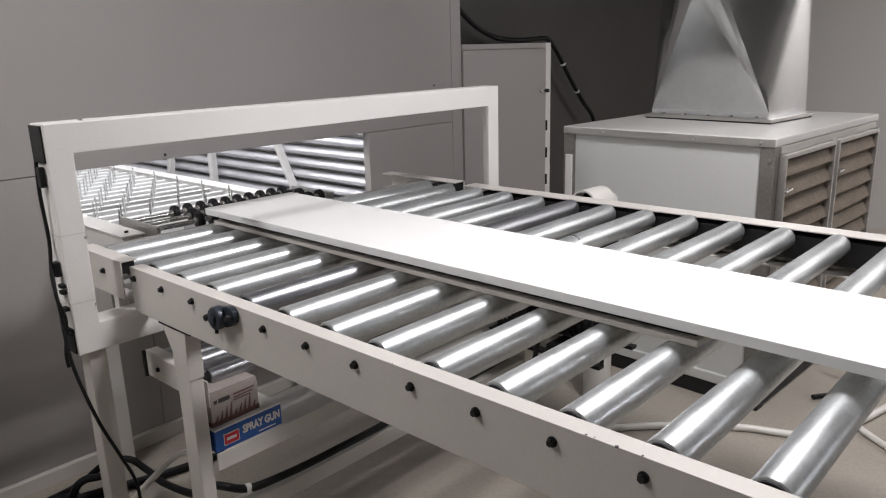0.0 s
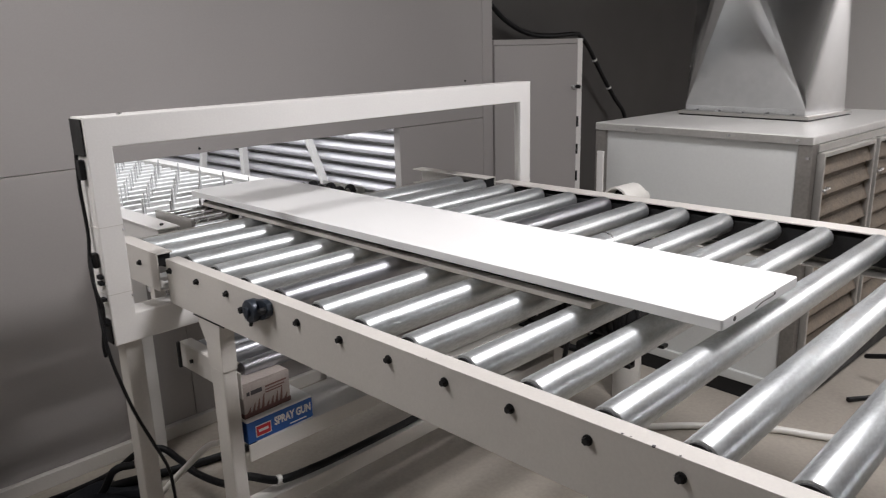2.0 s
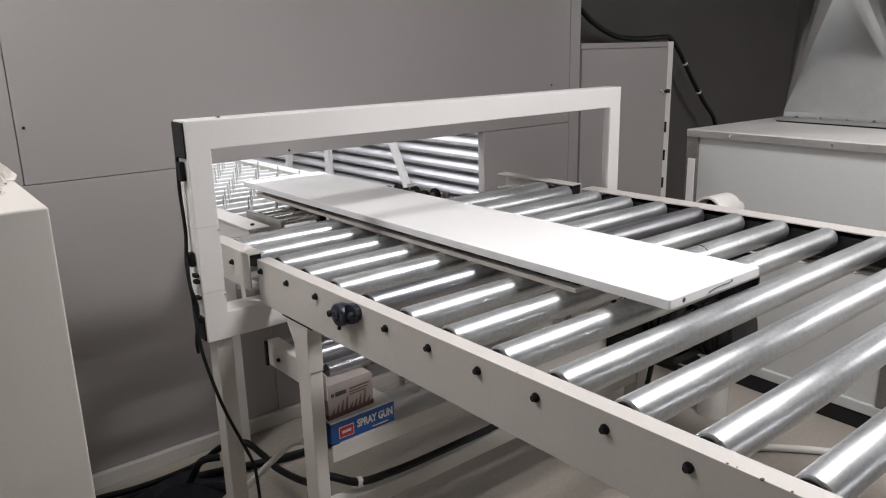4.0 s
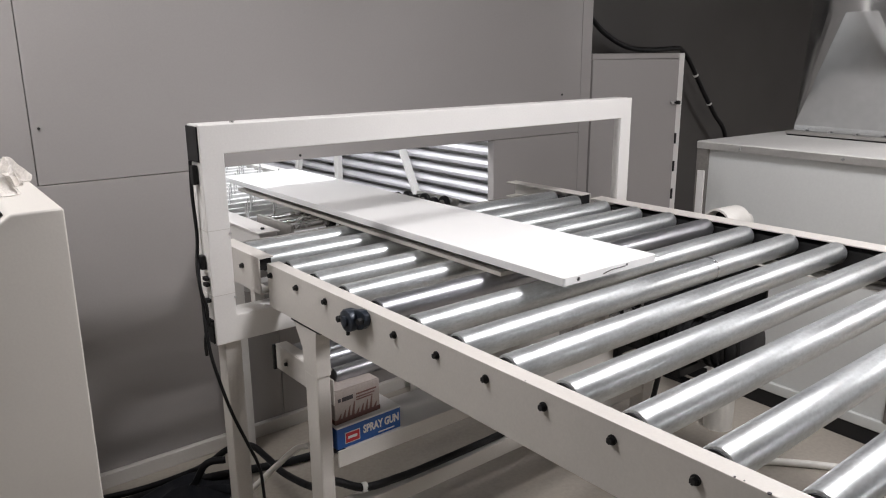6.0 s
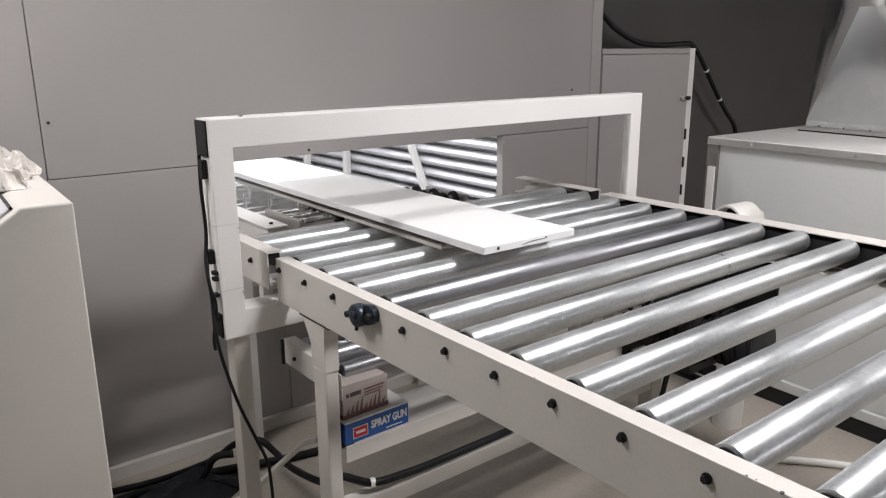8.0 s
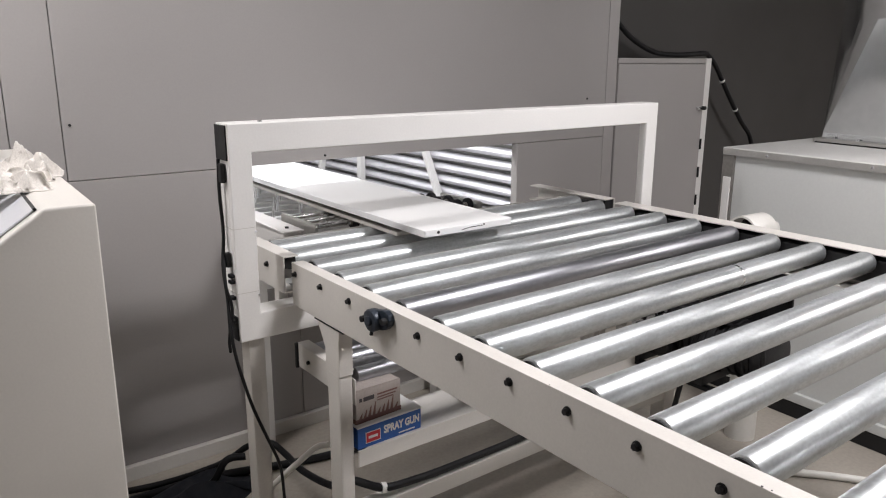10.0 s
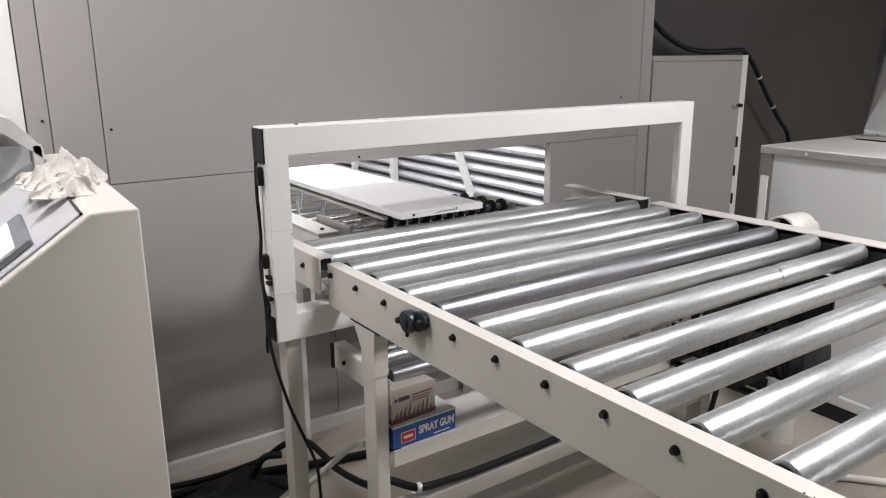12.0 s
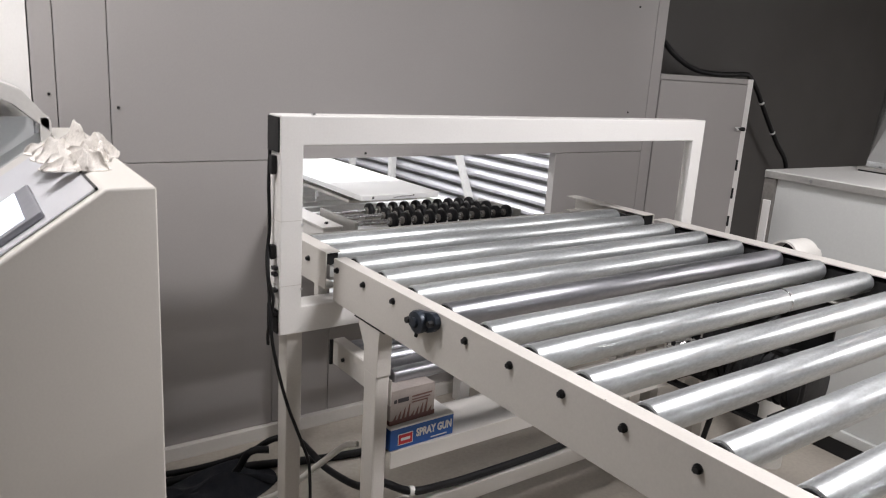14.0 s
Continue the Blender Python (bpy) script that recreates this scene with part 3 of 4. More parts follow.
def shelf():
    t = empty("shelf", pose(0, 0, 0), label="cream steel shelf under the roller table", category="shelf")
    part("front_lip", box(0.2625, 1.5105, -0.268, -0.263, 0.350, 0.394, 0.0015), CREAM, t)
    part("tray", box(0.290, 1.5105, -0.263, -0.10, 0.388, 0.393, 0.001, 1), CREAM, t)
    return t


shelf()


# ---- boxes on the shelf ----
def spray_gun_box():
    t = empty("spray_gun_box", pose(0.361, -0.258, 0.3932, 0, 0, 1), label="blue and white cardboard spray gun box lying flat on the shelf", category="box")
    part("carton", box(-0.096, 0.096, 0, 0.112, 0.0, 0.056, 0.0015), BLUE_CARD, t)
    part("lid", box(-0.0965, 0.0965, -0.0006, 0.1125, 0.055, 0.060, 0.0012), WHITE_CARD, t, "white cardboard lid")
    part("red_patch", box(-0.072, -0.032, -0.0018, -0.0005, 0.012, 0.038, 0.0004, 1), RED_INK, t)
    part("patch_border", box(-0.074, -0.030, -0.0013, -0.0003, 0.010, 0.040, 0.0003, 1), WHITE_CARD, t)
    part("ink_bar", box(-0.066, -0.039, -0.0024, -0.0014, 0.022, 0.029), WHITE_CARD, t)
    letters("SPRAY GUN", 0.0215, pose(0.035, -0.0012, 0.031, 90, 0, 0) @ Matrix.Diagonal((0.96, 1.35, 1, 1)), WHITE_CARD, t, 0.0005, "printed_words", 0.0008)
    part("ink_bar", box(0.025, 0.075, -0.0016, -0.0004, 0.007, 0.010), WHITE_CARD, t)
    return t


def small_carton():
    t = empty("small_carton", pose(0.338, -0.242, 0.4535, 0, 0, 3), label="small grey and brown printed carton on the spray gun box", category="box")
    w, d, h = 0.068, 0.105, 0.084
    part("carton", box(-w, w, 0, d, 0, h, 0.002), GREY_CARD, t)
    part("flap", extrude([(-w, h), (w, h), (w * 0.93, h + 0.004), (-w * 0.96, h + 0.007)], "y", 0.0, d * 0.48, bevel=0.0006), GREY_CARD, t, "slightly raised carton flap")
    part("flap", extrude([(-w, h), (w, h), (w * 0.97, h + 0.003), (-w * 0.97, h + 0.004)], "y", d * 0.50, d, bevel=0.0006), GREY_CARD, t)
    part("printed_band", box(-w - 0.0006, w + 0.0006, -0.0008, d + 0.0006, 0.0, 0.012), BROWN_INK, t)
    for k in range(9):
        a = -0.060 + 0.0135 * k
        r = 0.014 + 0.007 * ((k * 5) % 4)
        part("printed_mark", extrude([(a, 0.0115), (a + 0.008, 0.0115), (a + 0.011, 0.012 + r), (a + 0.0085, 0.010 + r)], "y", -0.0009, -0.0002), BROWN_INK, t)
    for x0, x1, z, thick in ((-0.046, -0.014, 0.056, 0.011), (-0.058, -0.050, 0.057, 0.009), (-0.004, 0.058, 0.062, 0.004), (-0.004, 0.052, 0.054, 0.003), (-0.004, 0.045, 0.047, 0.003)):
        part("ink_bar", box(x0, x1, -0.001, -0.0003, z, z + thick), DARK_INK if x1 < 0 else BROWN_INK, t)
    return t


spray_gun_box()
small_carton()


# ---- the boards on the rollers ----
BW, BL, BT = 0.312, 1.805, 0.019
BZ = 0.8605


def finished_board():
    t = empty("white_board", pose(0, 0, 0), label="long white lacquered board carried along the rollers", category="board")
    own = box(0, BW, 0, BL, 0, BT)
    up = [e for e in own.edges if abs(e.verts[0].co.z - e.verts[1].co.z) > 0.01]
    bmesh.ops.bevel(own, geom=up, offset=0.006, segments=3, affect="EDGES", profile=0.5)
    rim = [e for e in own.edges if abs(e.verts[0].co.z - e.verts[1].co.z) < 1e-5]
    bmesh.ops.bevel(own, geom=rim, offset=0.0015, segments=2, affect="EDGES", profile=0.5)
    part("panel", own, BOARD_WHITE, t)
    part("dowel_hole", rod((0.045, -0.0008, 0.010), (0.045, 0.004, 0.010), 0.0045, 12), DARK_INK, t)
    part("dowel_hole", rod((0.205, -0.0008, 0.013), (0.205, 0.004, 0.013), 0.003, 12), DARK_INK, t)
    part("groove", tube([(0.125, 0.0, 0.006), (0.15, 0.0, 0.010), (0.175, 0.0, 0.0105), (0.20, 0.0, 0.0105)], 0.0011, 8, 6), DARK_INK, t)
    return t


def carrier_board():
    t = empty("carrier_board", pose(0, 0, 0), label="narrow primed carrier board under the white board", category="board")
    part("panel", box(0, 0.28, 0, 1.50, 0, 0.011, 0.0015), BOARD_UNDER, t)
    # Added spacer, black so that it reads as the shaded gap.
    part("batten", box(0.02, 0.26, 0.01, 1.49, 0.011, 0.0272, 0.001, 1), BLACK_STEEL, t, "black batten added as the shaded gap under the white board")
    return t


BOARD = finished_board()
CARRIER = carrier_board()


# ---- electrical cabinet ----
def cabinet():
    t = empty("electrical_cabinet", pose(2.403, 0.80, FLOOR), label="tall grey steel electrical cabinet with a latched door", category="cabinet")
    h = 1.337 - FLOOR
    part("body", box(0, 0.79, 0.012, 0.27, 0.0, h, 0.004), WALL_PAINT, t)
    d = part("door", box(0.008, 0.738, -0.004, 0.011, 0.05, h - 0.03, 0.003), WALL_PAINT, t)
    part("frame_edge", box(0.742, 0.792, 0.0, 0.0115, 0.0, h, 0.003), WHITE_COAT, t, "pale door frame edge")
    part("top_rail", box(0.008, 0.738, 0.002, 0.0115, h - 0.0275, h - 0.001, 0.002), WALL_PAINT, t)
    part("latch", box(0.675, 0.728, -0.016, -0.004, h - 0.278, h - 0.258, 0.004), STEEL, d, "steel latch handle")
    part("latch_knob", rod((0.722, -0.004, h - 0.268), (0.722, -0.034, h - 0.268), 0.011, 14, bevel=0.002), BLACK_STEEL, d, smooth=40)
    for z in (h - 0.47, h - 0.63, h - 0.79, h - 1.0):
        part("hinge", box(0.739, 0.749, -0.010, -0.0005, z - 0.03, z + 0.03, 0.002), BLACK_STEEL, t)
    return t


cabinet()


# ---- evaporative cooler with duct ----
def cooler():
    t = empty("air_cooler", pose(2.165, -0.852, FLOOR, 0, 0, -2.7), label="grey boxy evaporative air cooler with brown cooling pads", category="air cooler")
    w, d, h, z0 = 1.13, 0.90, 1.038, 0.085     # along v (x), along u (y)
    part("body", box(0.012, w - 0.012, 0.018, d - 0.01, z0 + 0.02, h - 0.031, 0.003), AC_SKIN, t)
    part("lid", box(-0.004, w + 0.004, -0.004, d + 0.004, h - 0.030, h, 0.005), AC_TOP, t)
    part("lid_trim", box(-0.007, -0.0045, 0.0, d, h - 0.030, h - 0.004), GALV_DULL, t)
    part("base_pan", box(-0.004, w + 0.004, -0.004, d + 0.004, z0 - 0.02, z0 + 0.02, 0.004), AC_SKIN, t)
    for x in (0.0, w - 0.035):
        for y in (-0.002, d - 0.05):
            part("corner_post", box(x - 0.002, x + 0.037, y, y + 0.052, z0 + 0.021, h - 0.031, 0.003), DARK_TRIM, t)
    for x0, x1 in ((0.06, 0.53), (0.60, 1.07)):
        f = part("pad_frame", box(x0 - 0.012, x1 + 0.012, -0.0005, 0.0175, z0 + 0.06, h - 0.085, 0.002), PAD, t, "brown corrugated cooling pad")
        n = 11
        for k in range(n):
            z = z0 + 0.09 + (h - z0 - 0.2) * k / (n - 1)
            own = extrude([(-0.022, -0.028), (-0.004, 0.022), (0.004, 0.022), (0.002, -0.014)], "x", x0, x1)
            part("louvre", own, PAD, f, m=pose(0, 0, z))
        for x in (x0 - 0.018, x1 + 0.004):
            part("frame_bar", box(x, x + 0.014, -0.026, 0.0, z0 + 0.05, h - 0.075, 0.002), GALV_DULL, f)
        part("frame_bar", box(x0 - 0.018, x1 + 0.018, -0.026, 0.0, h - 0.076, h - 0.060, 0.002), GALV_DULL, f)
        for z in (h - 0.19, h - 0.55):
            part("clip", rod((x0 - 0.025, -0.035, z), (x0 + 0.03, -0.035, z + 0.004), 0.005, 8), STEEL, f)
            part("clip", rod((x0 - 0.005, -0.035, z - 0.012), (x0 - 0.005, -0.035, z + 0.012), 0.004, 8), STEEL, f)
    part("mid_post", box(0.544, 0.588, -0.010, 0.017, z0 + 0.03, h - 0.05, 0.002), GALV_DULL, t)
    part("top_rail", box(0.037, w - 0.037, -0.008, 0.017, h - 0.058, h - 0.031, 0.002), GALV_DULL, t)
    for y, z in ((0.012, h - 0.075), (0.012, 0.6), (0.05, h - 0.016), (0.3, h - 0.016), (0.7, h - 0.016)):
        part("rivet", rod((-0.002, y, z), (-0.010, y, z), 0.006, 8), STEEL, t)
    for x in (0.0, w - 0.06):
        part("skid", box(x, x + 0.06, -0.015, d + 0.02, 0.0, z0 - 0.021, 0.003), BLACK_STEEL, t, "black steel skid")
    part("skid", box(0.06, w - 0.06, -0.015, 0.045, 0.01, z0 - 0.021, 0.003), BLACK_STEEL, t)
    part("hatch", box(-0.010, 0.011, d - 0.045, d - 0.012, 0.15, h - 0.12, 0.003), WHITE_COAT, t, "pale side strip")
    return t


cooler()


def duct():
    """Square-to-round sheet metal transition and riser."""
    c = Vector((2.85, -0.395, FLOOR + 1.038))
    t = empty("air_duct", pose(c.x, c.y, c.z, 0, 0, -6), label="shiny galvanised square-to-round air duct on the cooler", category="duct")
    half, hx, r, h, n = 0.275, 0.175, 0.305, 0.50, 16
    part("flange", box(-hx - 0.024, hx + 0.024, -half - 0.024, half + 0.024, 0.006, 0.020, 0.002), GALV_DULL, t)
    part("gasket", box(-hx - 0.02, hx + 0.02, -half - 0.02, half + 0.02, 0, 0.006), BLACK, t)
    own = bmesh.new()
    sq = [own.verts.new((sx * hx, sy * half, 0.02)) for sx, sy in ((1, 1), (-1, 1), (-1, -1), (1, -1))]
    lip = [own.verts.new((v.co.x, v.co.y, 0.045)) for v in sq]
    for i in range(4):
        own.faces.new((sq[i], sq[(i + 1) % 4], lip[(i + 1) % 4], lip[i]))
    ring = [own.verts.new((r * math.cos(2 * math.pi * k / (4 * n)), r * math.sin(2 * math.pi * k / (4 * n)), h)) for k in range(4 * n)]
    for i in range(4):
        for k in range(n):
            own.faces.new((lip[i], ring[i * n + k], ring[(i * n + k + 1) % (4 * n)]))
        own.faces.new((lip[i], ring[((i + 1) * n) % (4 * n)], lip[(i + 1) % 4]))
    part("transition", own, GALV, t, smooth=6)
    own = bmesh.new()
    bmesh.ops.create_cone(own, cap_ends=False, segments=64, radius1=r, radius2=r, depth=CEIL - c.z - h, matrix=Matrix.Translation((0, 0, h + (CEIL - c.z - h) / 2)))
    part("riser", own, GALV, t, smooth=40)
    for z in (1.1, 1.7):
        part("joint_band", rod((0, 0, z), (0, 0, z + 0.03), r + 0.006, 48), GALV_DULL, t, smooth=40)
    for k in range(5):
        part("bolt", rod((-hx - 0.013, -0.22 + 0.11 * k, 0.018), (-hx - 0.013, -0.22 + 0.11 * k, 0.027), 0.006, 8), STEEL, t)
    return t


duct()


def pvc_stub():
    t = empty("drain_pipe", pose(1.77, -0.325, 0.750, 0, 0, -4), label="white plastic standpipe with open bend behind the conveyor", category="pipe")
    own = bmesh.new()
    for r in (0.058, 0.051):
        bmesh.ops.create_cone(own, cap_ends=False, segments=40, radius1=r, radius2=r, depth=0.12)
    own.transform(Matrix.Translation((0.06, 0, 0)) @ Matrix.Rotation(radians(90), 4, "Y"))
    part("pipe", own, PVC, t, smooth=40)
    ring = bmesh.new()
    ro = [[ring.verts.new((0, r * math.cos(a), r * math.sin(a))) for a in (2 * math.pi * k / 40 for k in range(40))] for r in (0.051, 0.058)]
    for k in range(40):
        ring.faces.new((ro[0][k], ro[0][(k + 1) % 40], ro[1][(k + 1) % 40], ro[1][k]))
    part("rim", ring, PVC, t)
    part("elbow", rod((0.118, 0, -0.04), (0.118, 0, 0.03), 0.0575, 30, bevel=0.02), PVC, t, smooth=40)
    part("down_pipe", rod((0.118, 0, FLOOR - 0.750), (0.118, 0, -0.04), 0.054, 24), PVC, t, smooth=40)
    # Black disc across the bore paints the pipe's inner shade.
    part("stop", rod((0.06, 0, 0), (0.065, 0, 0), 0.0505, 30), BLACK, t, "black disc painted as the pipe's shaded inside")
    return t


pvc_stub()


# ---- control console ----
def console():
    t = empty("control_console", pose(-0.290, -0.366, FLOOR, 0, 0, -2.5), label="cream sheet-metal control console with sloping operator face", category="console")
    h = 1.090 - FLOOR
    prof = [(0, 0), (0, h), (-0.078, h), (-0.30, h - 0.155), (-0.335, h - 0.21), (-0.335, 0)]
    own = extrude(prof, "y", 0.0, 0.96)
    bmesh.ops.recalc_face_normals(own, faces=own.faces)
    bmesh.ops.bevel(own, geom=own.edges[:], offset=0.007, segments=3, affect="EDGES", profile=0.6)
    part("body", own, DESK, t, smooth=35)
    a = math.degrees(math.atan2(0.155, 0.222))
    face = pose(-0.079, 0, h, 0, -a, 0)      # local -x runs down the slope
    part("face_plate", box(-0.262, -0.012, 0.028, 0.655, 0.0005, 0.004, 0.001, 1), DESK_PLATE, t, "grey operator face plate", m=face)
    part("plate_gap", box(-0.014, -0.009, 0.026, 0.25, 0.0, 0.0052), BLACK, t, m=face)
    s = part("screen", box(-0.266, -0.10, 0.06, 0.33, 0.004, 0.016, 0.004), SCREEN_GREY, t, "grey touch screen bezel", m=face)
    part("display", box(-0.258, -0.128, 0.078, 0.312, 0.016, 0.0175), SCREEN, s, "lit display")
    return t


console()


def rag(name, cx, cy, z, sx, sy, hgt, seed, rot):
    """A dropped cloth: a thin sheet gathered in rounded folds that run out from its top."""
    rnd = random.Random(seed)
    own = bmesh.new()
    folds = rnd.choice((5, 6, 7))
    ph, ph2, ox, oy = (rnd.uniform(0, 6.28), rnd.uniform(0, 6.28), rnd.uniform(-0.3, 0.3), rnd.uniform(-0.3, 0.3))
    off = Vector((rnd.uniform(0, 9), rnd.uniform(0, 9), rnd.uniform(0, 9)))
    nu, nv = 120, 26
    rows = []
    for j in range(1, nv + 1):
        q = j / nv
        ring = []
        for i in range(nu):
            a = 2 * math.pi * i / nu
            c = Vector((math.cos(a) * q, math.sin(a) * q, 0))
            wave = folds * a + ph + 1.6 * noise.noise(c * 1.4 + off) + 1.2 * q
            lip = math.sin(wave)
            turn = a + (0.30 * math.cos(wave) + 0.10 * math.sin(2 * a + ph2)) * q
            r = q * (1 + 0.28 * noise.noise(Vector((math.cos(a), math.sin(a), 0)) * 1.3 + off * 2))
            top = 1 - q ** 2.4
            lump = 0.62 + 0.75 * noise.noise(c * 1.5 + off * 3)
            up = top * lump + (0.16 + 0.14 * q) * q * (1 - q * 0.6) * 1.6 * lip + 0.22 * noise.noise(c * 3.2 + off * 4) * (1 - q * 0.5)
            ring.append(own.verts.new(((r * math.cos(turn) + ox * (1 - q)) * sx, (r * math.sin(turn) + oy * (1 - q)) * sy, max(0.0, up) * hgt)))
        rows.append(ring)
    own.faces.new(rows[0])
    for u, w in zip(rows, rows[1:]):
        for i in range(nu):
            own.faces.new((u[i], w[i], w[(i + 1) % nu], u[(i + 1) % nu]))
    bmesh.ops.smooth_vert(own, verts=own.verts[:], factor=0.5, use_axis_x=True, use_axis_y=True, use_axis_z=True)
    # the cloth's underside and hem
    under = [[own.verts.new(v.co - Vector((0, 0, 0.0025))) for v in ring] for ring in rows]
    own.faces.new(under[0][::-1])
    for u, w in zip(under, under[1:]):
        for i in range(nu):
            own.faces.new((u[(i + 1) % nu], w[(i + 1) % nu], w[i], u[i]))
    for i in range(nu):
        own.faces.new((rows[-1][i], under[-1][i], under[-1][(i + 1) % nu], rows[-1][(i + 1) % nu]))
    low = min(v.co.z for v in own.verts)
    for v in own.verts:
        v.co.z -= low
    return part(name, own, RAG, smooth=80, m=pose(cx, cy, z, 0, 0, rot))


TOP = 1.0905
for n, (cx, cy, sx, sy, hh, rot) in enumerate(((-0.395, -0.03, 0.040, 0.060, 0.045, 8), (-0.325, 0.10, 0.042, 0.055, 0.052, 30), (-0.402, -0.15, 0.036, 0.034, 0.026, -25),
                                                (-0.318, -0.02, 0.030, 0.055, 0.040, -6), (-0.350, -0.15, 0.030, 0.036, 0.030, 20), (-0.385, 0.06, 0.044, 0.050, 0.046, 70),
                                                (-0.355, -0.07, 0.034, 0.038, 0.036, 110), (-0.305, 0.02, 0.024, 0.045, 0.050, 45))):
    tagged(rag("cleaning_rag", cx, cy, TOP - 0.001, sx, sy, hh, 11 + n, rot), label="crumpled off-white cotton rag lying on the console", category="rag", group="rags on the console")


def glazed_hood():
    """Grey hood with window panes standing before the booth, beyond the console."""
    t = empty("machine_hood", pose(-0.465, 0.41, FLOOR + 0.019), label="pale machine hood with clear window panes", category="hood")
    part("cabinet_base", box(-0.75, 0.14, 0.0, 0.30, -0.019, 0.93, 0.006), DESK, t)
    pr = [(-0.75, 1.28), (-0.02, 1.27), (0.07, 1.235), (0.13, 1.16), (0.13, 1.13), (0.05, 1.20), (-0.03, 1.235), (-0.75, 1.245)]
    part("hood_top", extrude(pr, "y", 0.0, 0.30, bevel=0.002), HOOD_PLASTIC, t)
    for x in (-0.72, -0.30, -0.06, 0.105):
        part("mullion", box(x, x + 0.022, 0.0, 0.022, 0.93, 1.24 if x < 0 else 1.17, 0.002), HOOD_PLASTIC, t)
    for x0, x1, z1 in ((-0.695, -0.302, 1.24), (-0.276, -0.062, 1.235), (-0.036, 0.103, 1.17)):
        pane = part("pane", box(x0, x1, 0.009, 0.013, 0.935, z1), PANE, t, "clear plastic pane")
        pane.visible_shadow = False
    part("dark_roller", rod((-0.7, 0.16, 1.05), (0.0, 0.16, 1.05), 0.07, 24), HOOD_BLUE, t, "blue-grey machine part behind the panes", smooth=40)
    part("wooden_block", box(-0.28, -0.13, 0.03, 0.08, 0.932, 1.03, 0.003), WOOD, t, "raw wooden block")
    return t


glazed_hood()


# ---- cables, hoses, clutter on the floor ----
heap = rag("dark_cloth", 0.02, 0.46, FLOOR - 0.001, 0.30, 0.15, 0.10, 31, 10)
heap.data.materials[0] = NAVY_CLOTH
tagged(heap, label="dark navy cloth heaped on the floor by the booth", category="cloth")


def cable_thing(name, points, r, material, label, category="cable", seg=12):
    return tagged(part(name, tube(points, r, seg), material, smooth=60), label=label, category=category)


F = FLOOR
cable_thing("power_cable", [(2.381, 1.07, 1.958), (2.476, 1.06, 1.712), (2.597, 1, 1.541), (2.75, 1, 1.438), (2.946, 1, 1.37), (3.161, 1, 1.356), (3.395, 1, 1.365), (3.459, 1, 1.353), (3.55, 1, 1.284),
            (3.714, 1, 1.107), (3.866, 1, 0.955), (4.007, 1, 0.823), (4.062, 1, 0.583), (4.059, 0.98, 0.29), (4.15, 0.967, F + 0.02)], 0.0145, BLACK, "thick black power cable looped along the back wall")
for px, py, pz in ((3.622, 1, 1.205), (3.794, 1, 1.024)):
    tagged(part("cable_tie", rod((px - 0.004, py, pz + 0.005), (px + 0.004, py, pz - 0.005), 0.0162, 14), WHITE_CARD), label="white tie round the black power cable", category="cable tie")
cable_thing("floor_cable", [(-0.851, 0.673, F + 0.016), (-0.237, 0.652, F + 0.016), (0.017, 0.602, F + 0.02), (0.171, 0.601, F + 0.02), (0.222, 0.52, 0.025), (0.269, 0.465, 0.081), (0.333, 0.44, 0.081), (0.348, 0.35, 0.072), (0.338, 0.21, 0.084), (0.33, 0, 0.14),
            (0.306, -0.15, 0.241), (0.35, -0.235, 0.246), (0.45, -0.24, 0.236), (0.554, -0.24, 0.232), (0.763, -0.235, 0.229), (0.90, -0.23, 0.229), (1.2, -0.22, 0.229), (1.48, -0.21, 0.230)], 0.0108, BLACK, "thick black cable lying over the cross beam")
cable_thing("floor_cable", [(-0.858, 0.574, F + 0.014), (-0.139, 0.572, F + 0.014), (0.169, 0.551, F + 0.014), (0.525, 0.45, F + 0.014), (0.987, 0.409, F + 0.014), (1.61, 0.467, F + 0.014)], 0.014, BLACK, "black cable on the floor by the booth")
cable_thing("floor_cable", [(-0.66, 0.453, F + 0.012), (-0.093, 0.472, F + 0.012), (0.124, 0.491, F + 0.02), (0.189, 0.47, 0.051), (0.248, 0.45, 0.056)], 0.012, BLACK, "black cable on the floor by the booth")
tagged(part("cable_tie", rod((0.345, -0.2345, 0.2467), (0.358, -0.2360, 0.2452), 0.0132, 14), WHITE_CARD), label="white tie round the floor cable", category="cable tie")
cable_thing("floor_hose", [(-0.148, 0.411, F + 0.012), (0.076, 0.351, F + 0.012), (0.152, 0.16, 0.08), (0.223, 0.03, 0.225), (0.275, -0.01, 0.285), (0.30, -0.04, 0.30)], 0.0085, PVC, "white plastic hose rising from the floor to the cross beam", "hose")
cable_thing("water_hose", [(1.34, -0.309, F + 0.013), (1.6, -0.462, F + 0.013), (1.81, -0.647, F + 0.013), (1.98, -0.875, F + 0.013), (2.11, -1.11, F + 0.013), (2.5, -1.24, F + 0.013), (3.09, -1.34, F + 0.013)], 0.013, PVC, "white water hose on the floor under the conveyor", "hose")
cable_thing("water_hose", [(3.09, -1.18, F + 0.012), (2.56, -1.1, F + 0.012), (2.29, -1.17, F + 0.012), (2.13, -1.35, F + 0.012)], 0.012, PVC, "white water hose on the floor by the cooler", "hose")
cable_thing("black_hose", [(2.605, -0.99, 0.07), (2.564, -1.1, 0.106), (2.521, -1.14, 0.073), (2.53, -1.08, F + 0.014), (2.4, -0.998, F + 0.012)], 0.010, BLACK, "black hose looped beside the cooler", "hose")


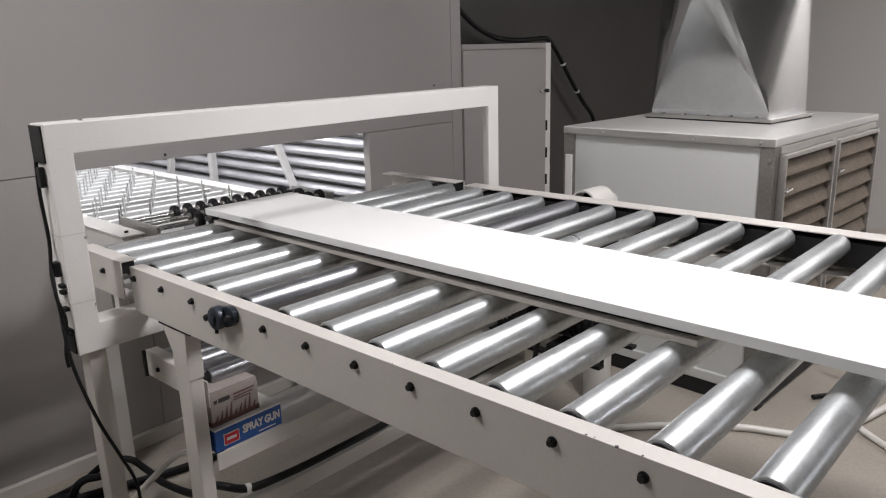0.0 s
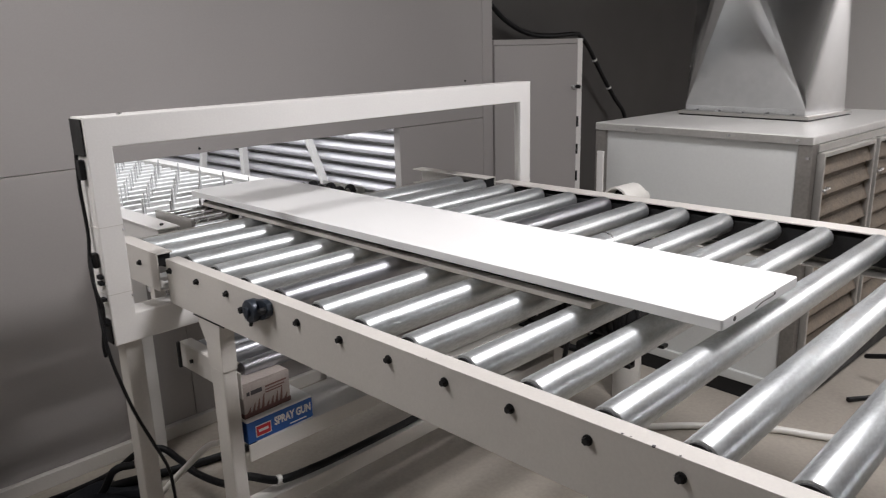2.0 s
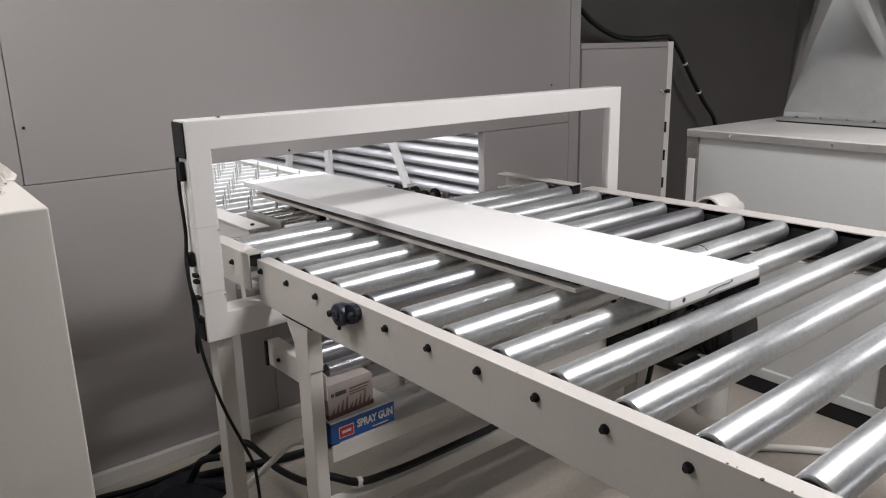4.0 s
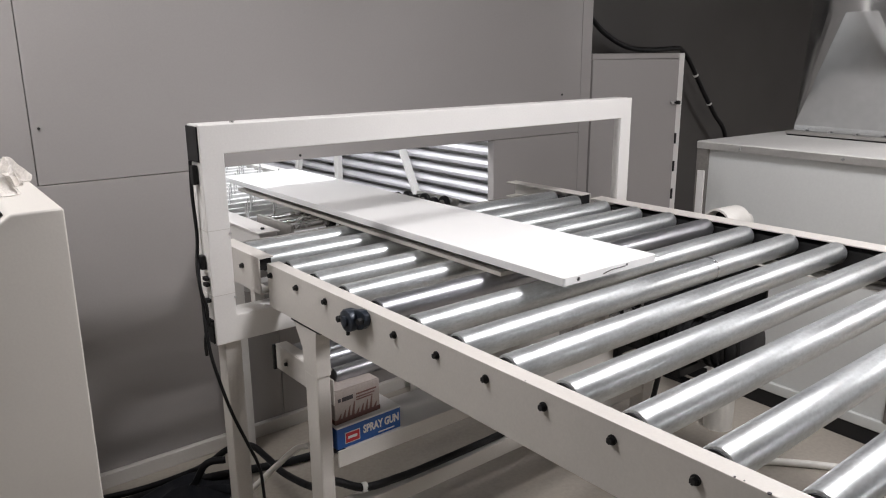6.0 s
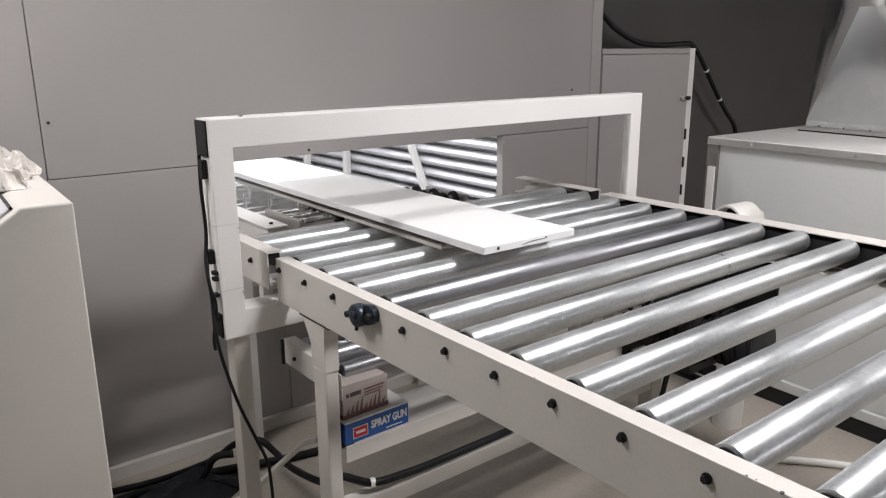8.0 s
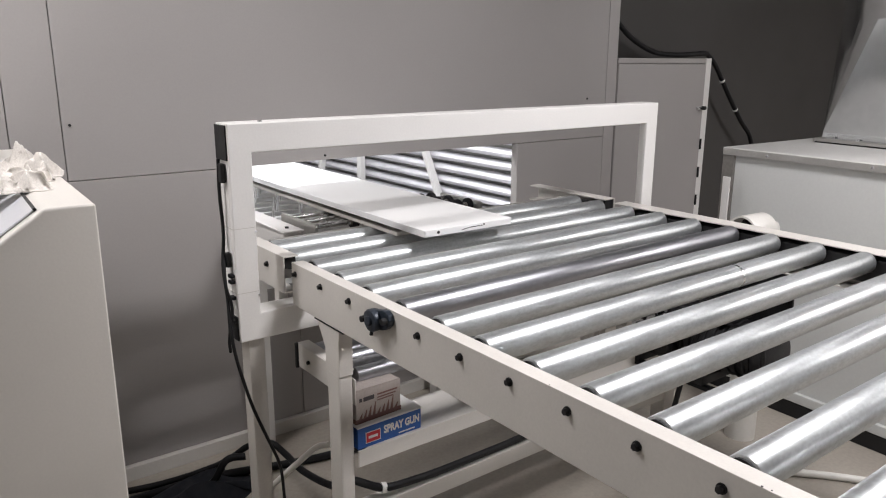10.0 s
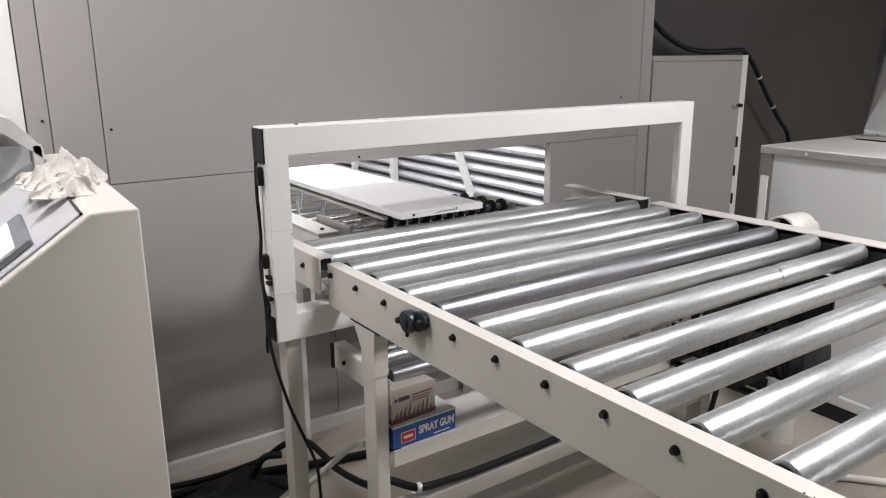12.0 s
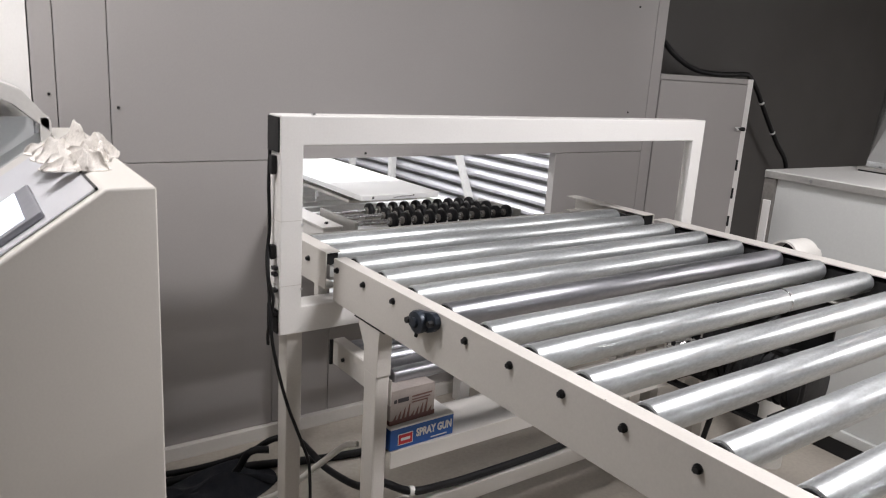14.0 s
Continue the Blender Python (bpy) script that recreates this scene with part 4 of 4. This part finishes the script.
def drive_motor():
    """The drive motor and gearbox hung from the far rail under the rollers."""
    t = empty("drive_motor", pose(1.47, -0.45, 0), label="black drive motor with gearbox hung under the rollers", category="motor")
    part("hanger_plate", box(0.066, 0.078, -0.20, 0.20, 0.40, 0.7145, 0.003), BLACK_STEEL, t)
    for y in (-0.20, -0.07, 0.165):
        part("mount_bar", box(-0.16, 0.078, y, y + 0.035, 0.372, 0.3995, 0.003), BLACK_STEEL, t)
    for x in (-0.16, 0.043):
        part("mount_bar", box(x, x + 0.03, -0.23, 0.22, 0.360, 0.3715, 0.002), BLACK_STEEL, t)
    part("guard_rod", tube([(-0.20, -0.26, 0.40), (-0.20, -0.27, 0.56), (-0.19, -0.20, 0.60), (-0.19, 0.05, 0.61), (-0.20, 0.12, 0.58)], 0.007, 8, 6), BLACK_STEEL, t, smooth=60)
    part("motor_body", rod((-0.05, -0.19, 0.488), (-0.05, 0.06, 0.488), 0.078, 28, bevel=0.01), BLACK_STEEL, t, smooth=40)
    for k in range(9):
        part("fin", rod((-0.05, -0.175 + 0.026 * k, 0.488), (-0.05, -0.169 + 0.026 * k, 0.488), 0.087, 24), BLACK_STEEL, t)
    part("fan_cover", rod((-0.05, -0.235, 0.488), (-0.05, -0.19, 0.488), 0.082, 28, bevel=0.012), BLACK_STEEL, t, smooth=40)
    part("gearbox", box(-0.13, 0.03, 0.065, 0.19, 0.400, 0.59, 0.012), BLACK_STEEL, t)
    part("terminal_box", box(-0.11, 0.01, -0.11, 0.0, 0.568, 0.628, 0.006), BLACK_STEEL, t)
    part("shaft", rod((-0.20, 0.13, 0.51), (-0.13, 0.13, 0.51), 0.014, 14), STEEL, t, smooth=40)
    wheel = part("sprocket", rod((-0.185, 0.13, 0.51), (-0.17, 0.13, 0.51), 0.050, 24), STEEL, t)
    for k in range(18):
        a = 2 * math.pi * k / 18
        part("tooth", rod((-0.184, 0.13 + 0.053 * math.cos(a), 0.51 + 0.053 * math.sin(a)), (-0.171, 0.13 + 0.053 * math.cos(a), 0.51 + 0.053 * math.sin(a)), 0.0055, 6), STEEL, wheel)
    for k in range(5):
        a = 2 * math.pi * k / 5
        part("sprocket_hole", rod((-0.1865, 0.13 + 0.03 * math.cos(a), 0.51 + 0.03 * math.sin(a)), (-0.184, 0.13 + 0.03 * math.cos(a), 0.51 + 0.03 * math.sin(a)), 0.009, 10), BLACK, wheel)
    for side in (-1, 1):
        for k in range(12):
            z, y = 0.51 + 0.0185 * k, 0.13 + side * (0.054 - 0.0035 * k) - 0.006 * k
            part("chain_link", box(-0.182, -0.173, y - 0.004, y + 0.004, z - 0.008, z + 0.008, 0.002, 1), STEEL, t)
    part("chain_guard", box(-0.165, -0.135, 0.06, 0.20, 0.43, 0.60, 0.006), BLACK_STEEL, t)
    return t


drive_motor()
cable_thing("motor_cable", [(1.448, -0.51, 0.627), (1.386, -0.55, 0.663), (1.305, -0.5, 0.552), (1.27, -0.46, 0.299), (1.34, -0.37, F + 0.01)], 0.008, BLACK, "thin black motor cable")

# ---- movement ----
def chain_pose(s):
    """Pose of a pin bar at chain length s, counted from the top of the front sprocket."""
    if s >= 0:
        return pose(0, PIN_Y0 + s, PIN_Z)
    a = -s / PIN_R
    if a < math.pi:
        return pose(0, PIN_Y0 - PIN_R * math.sin(a), PIN_Z - PIN_R + PIN_R * math.cos(a), math.degrees(a))
    return pose(0, PIN_Y0 - (s + math.pi * PIN_R), PIN_Z - 2 * PIN_R, 180)


def motions():
    rows = [(0, 0.558, -1.570), (2, 0.560, -1.273), (4, 0.562, -0.985), (8, 0.566, -0.425), (11, 0.572, 0.035), (14, 0.578, 0.480)]
    walk(BOARD, [(t, pose(x, y, BZ, 0, 0, -0.7)) for t, x, y in rows])
    walk(CARRIER, [(t, pose(x + 0.016, y + 0.28 - 0.012 * t, AXIS + ROLL_R + 0.0006, 0, 0, -0.7)) for t, x, y in rows])
    rate = math.degrees(SPEED / ROLL_R)
    steps = [0.35 * k for k in range(41)]
    for r in ROLLERS + STUB_ROLLERS:
        x, y, z = r.matrix_basis.translation
        walk(r, [(min(t, 14.0), pose(x, y, z, -rate * min(t, 14.0))) for t in steps])
    for k, bar in enumerate(PIN_BARS):
        s0 = 2.35 - PIN_STEP * k
        walk(bar, [(t * 0.5, chain_pose(s0 + SPEED * 0.5 * t)) for t in range(29)])


motions()
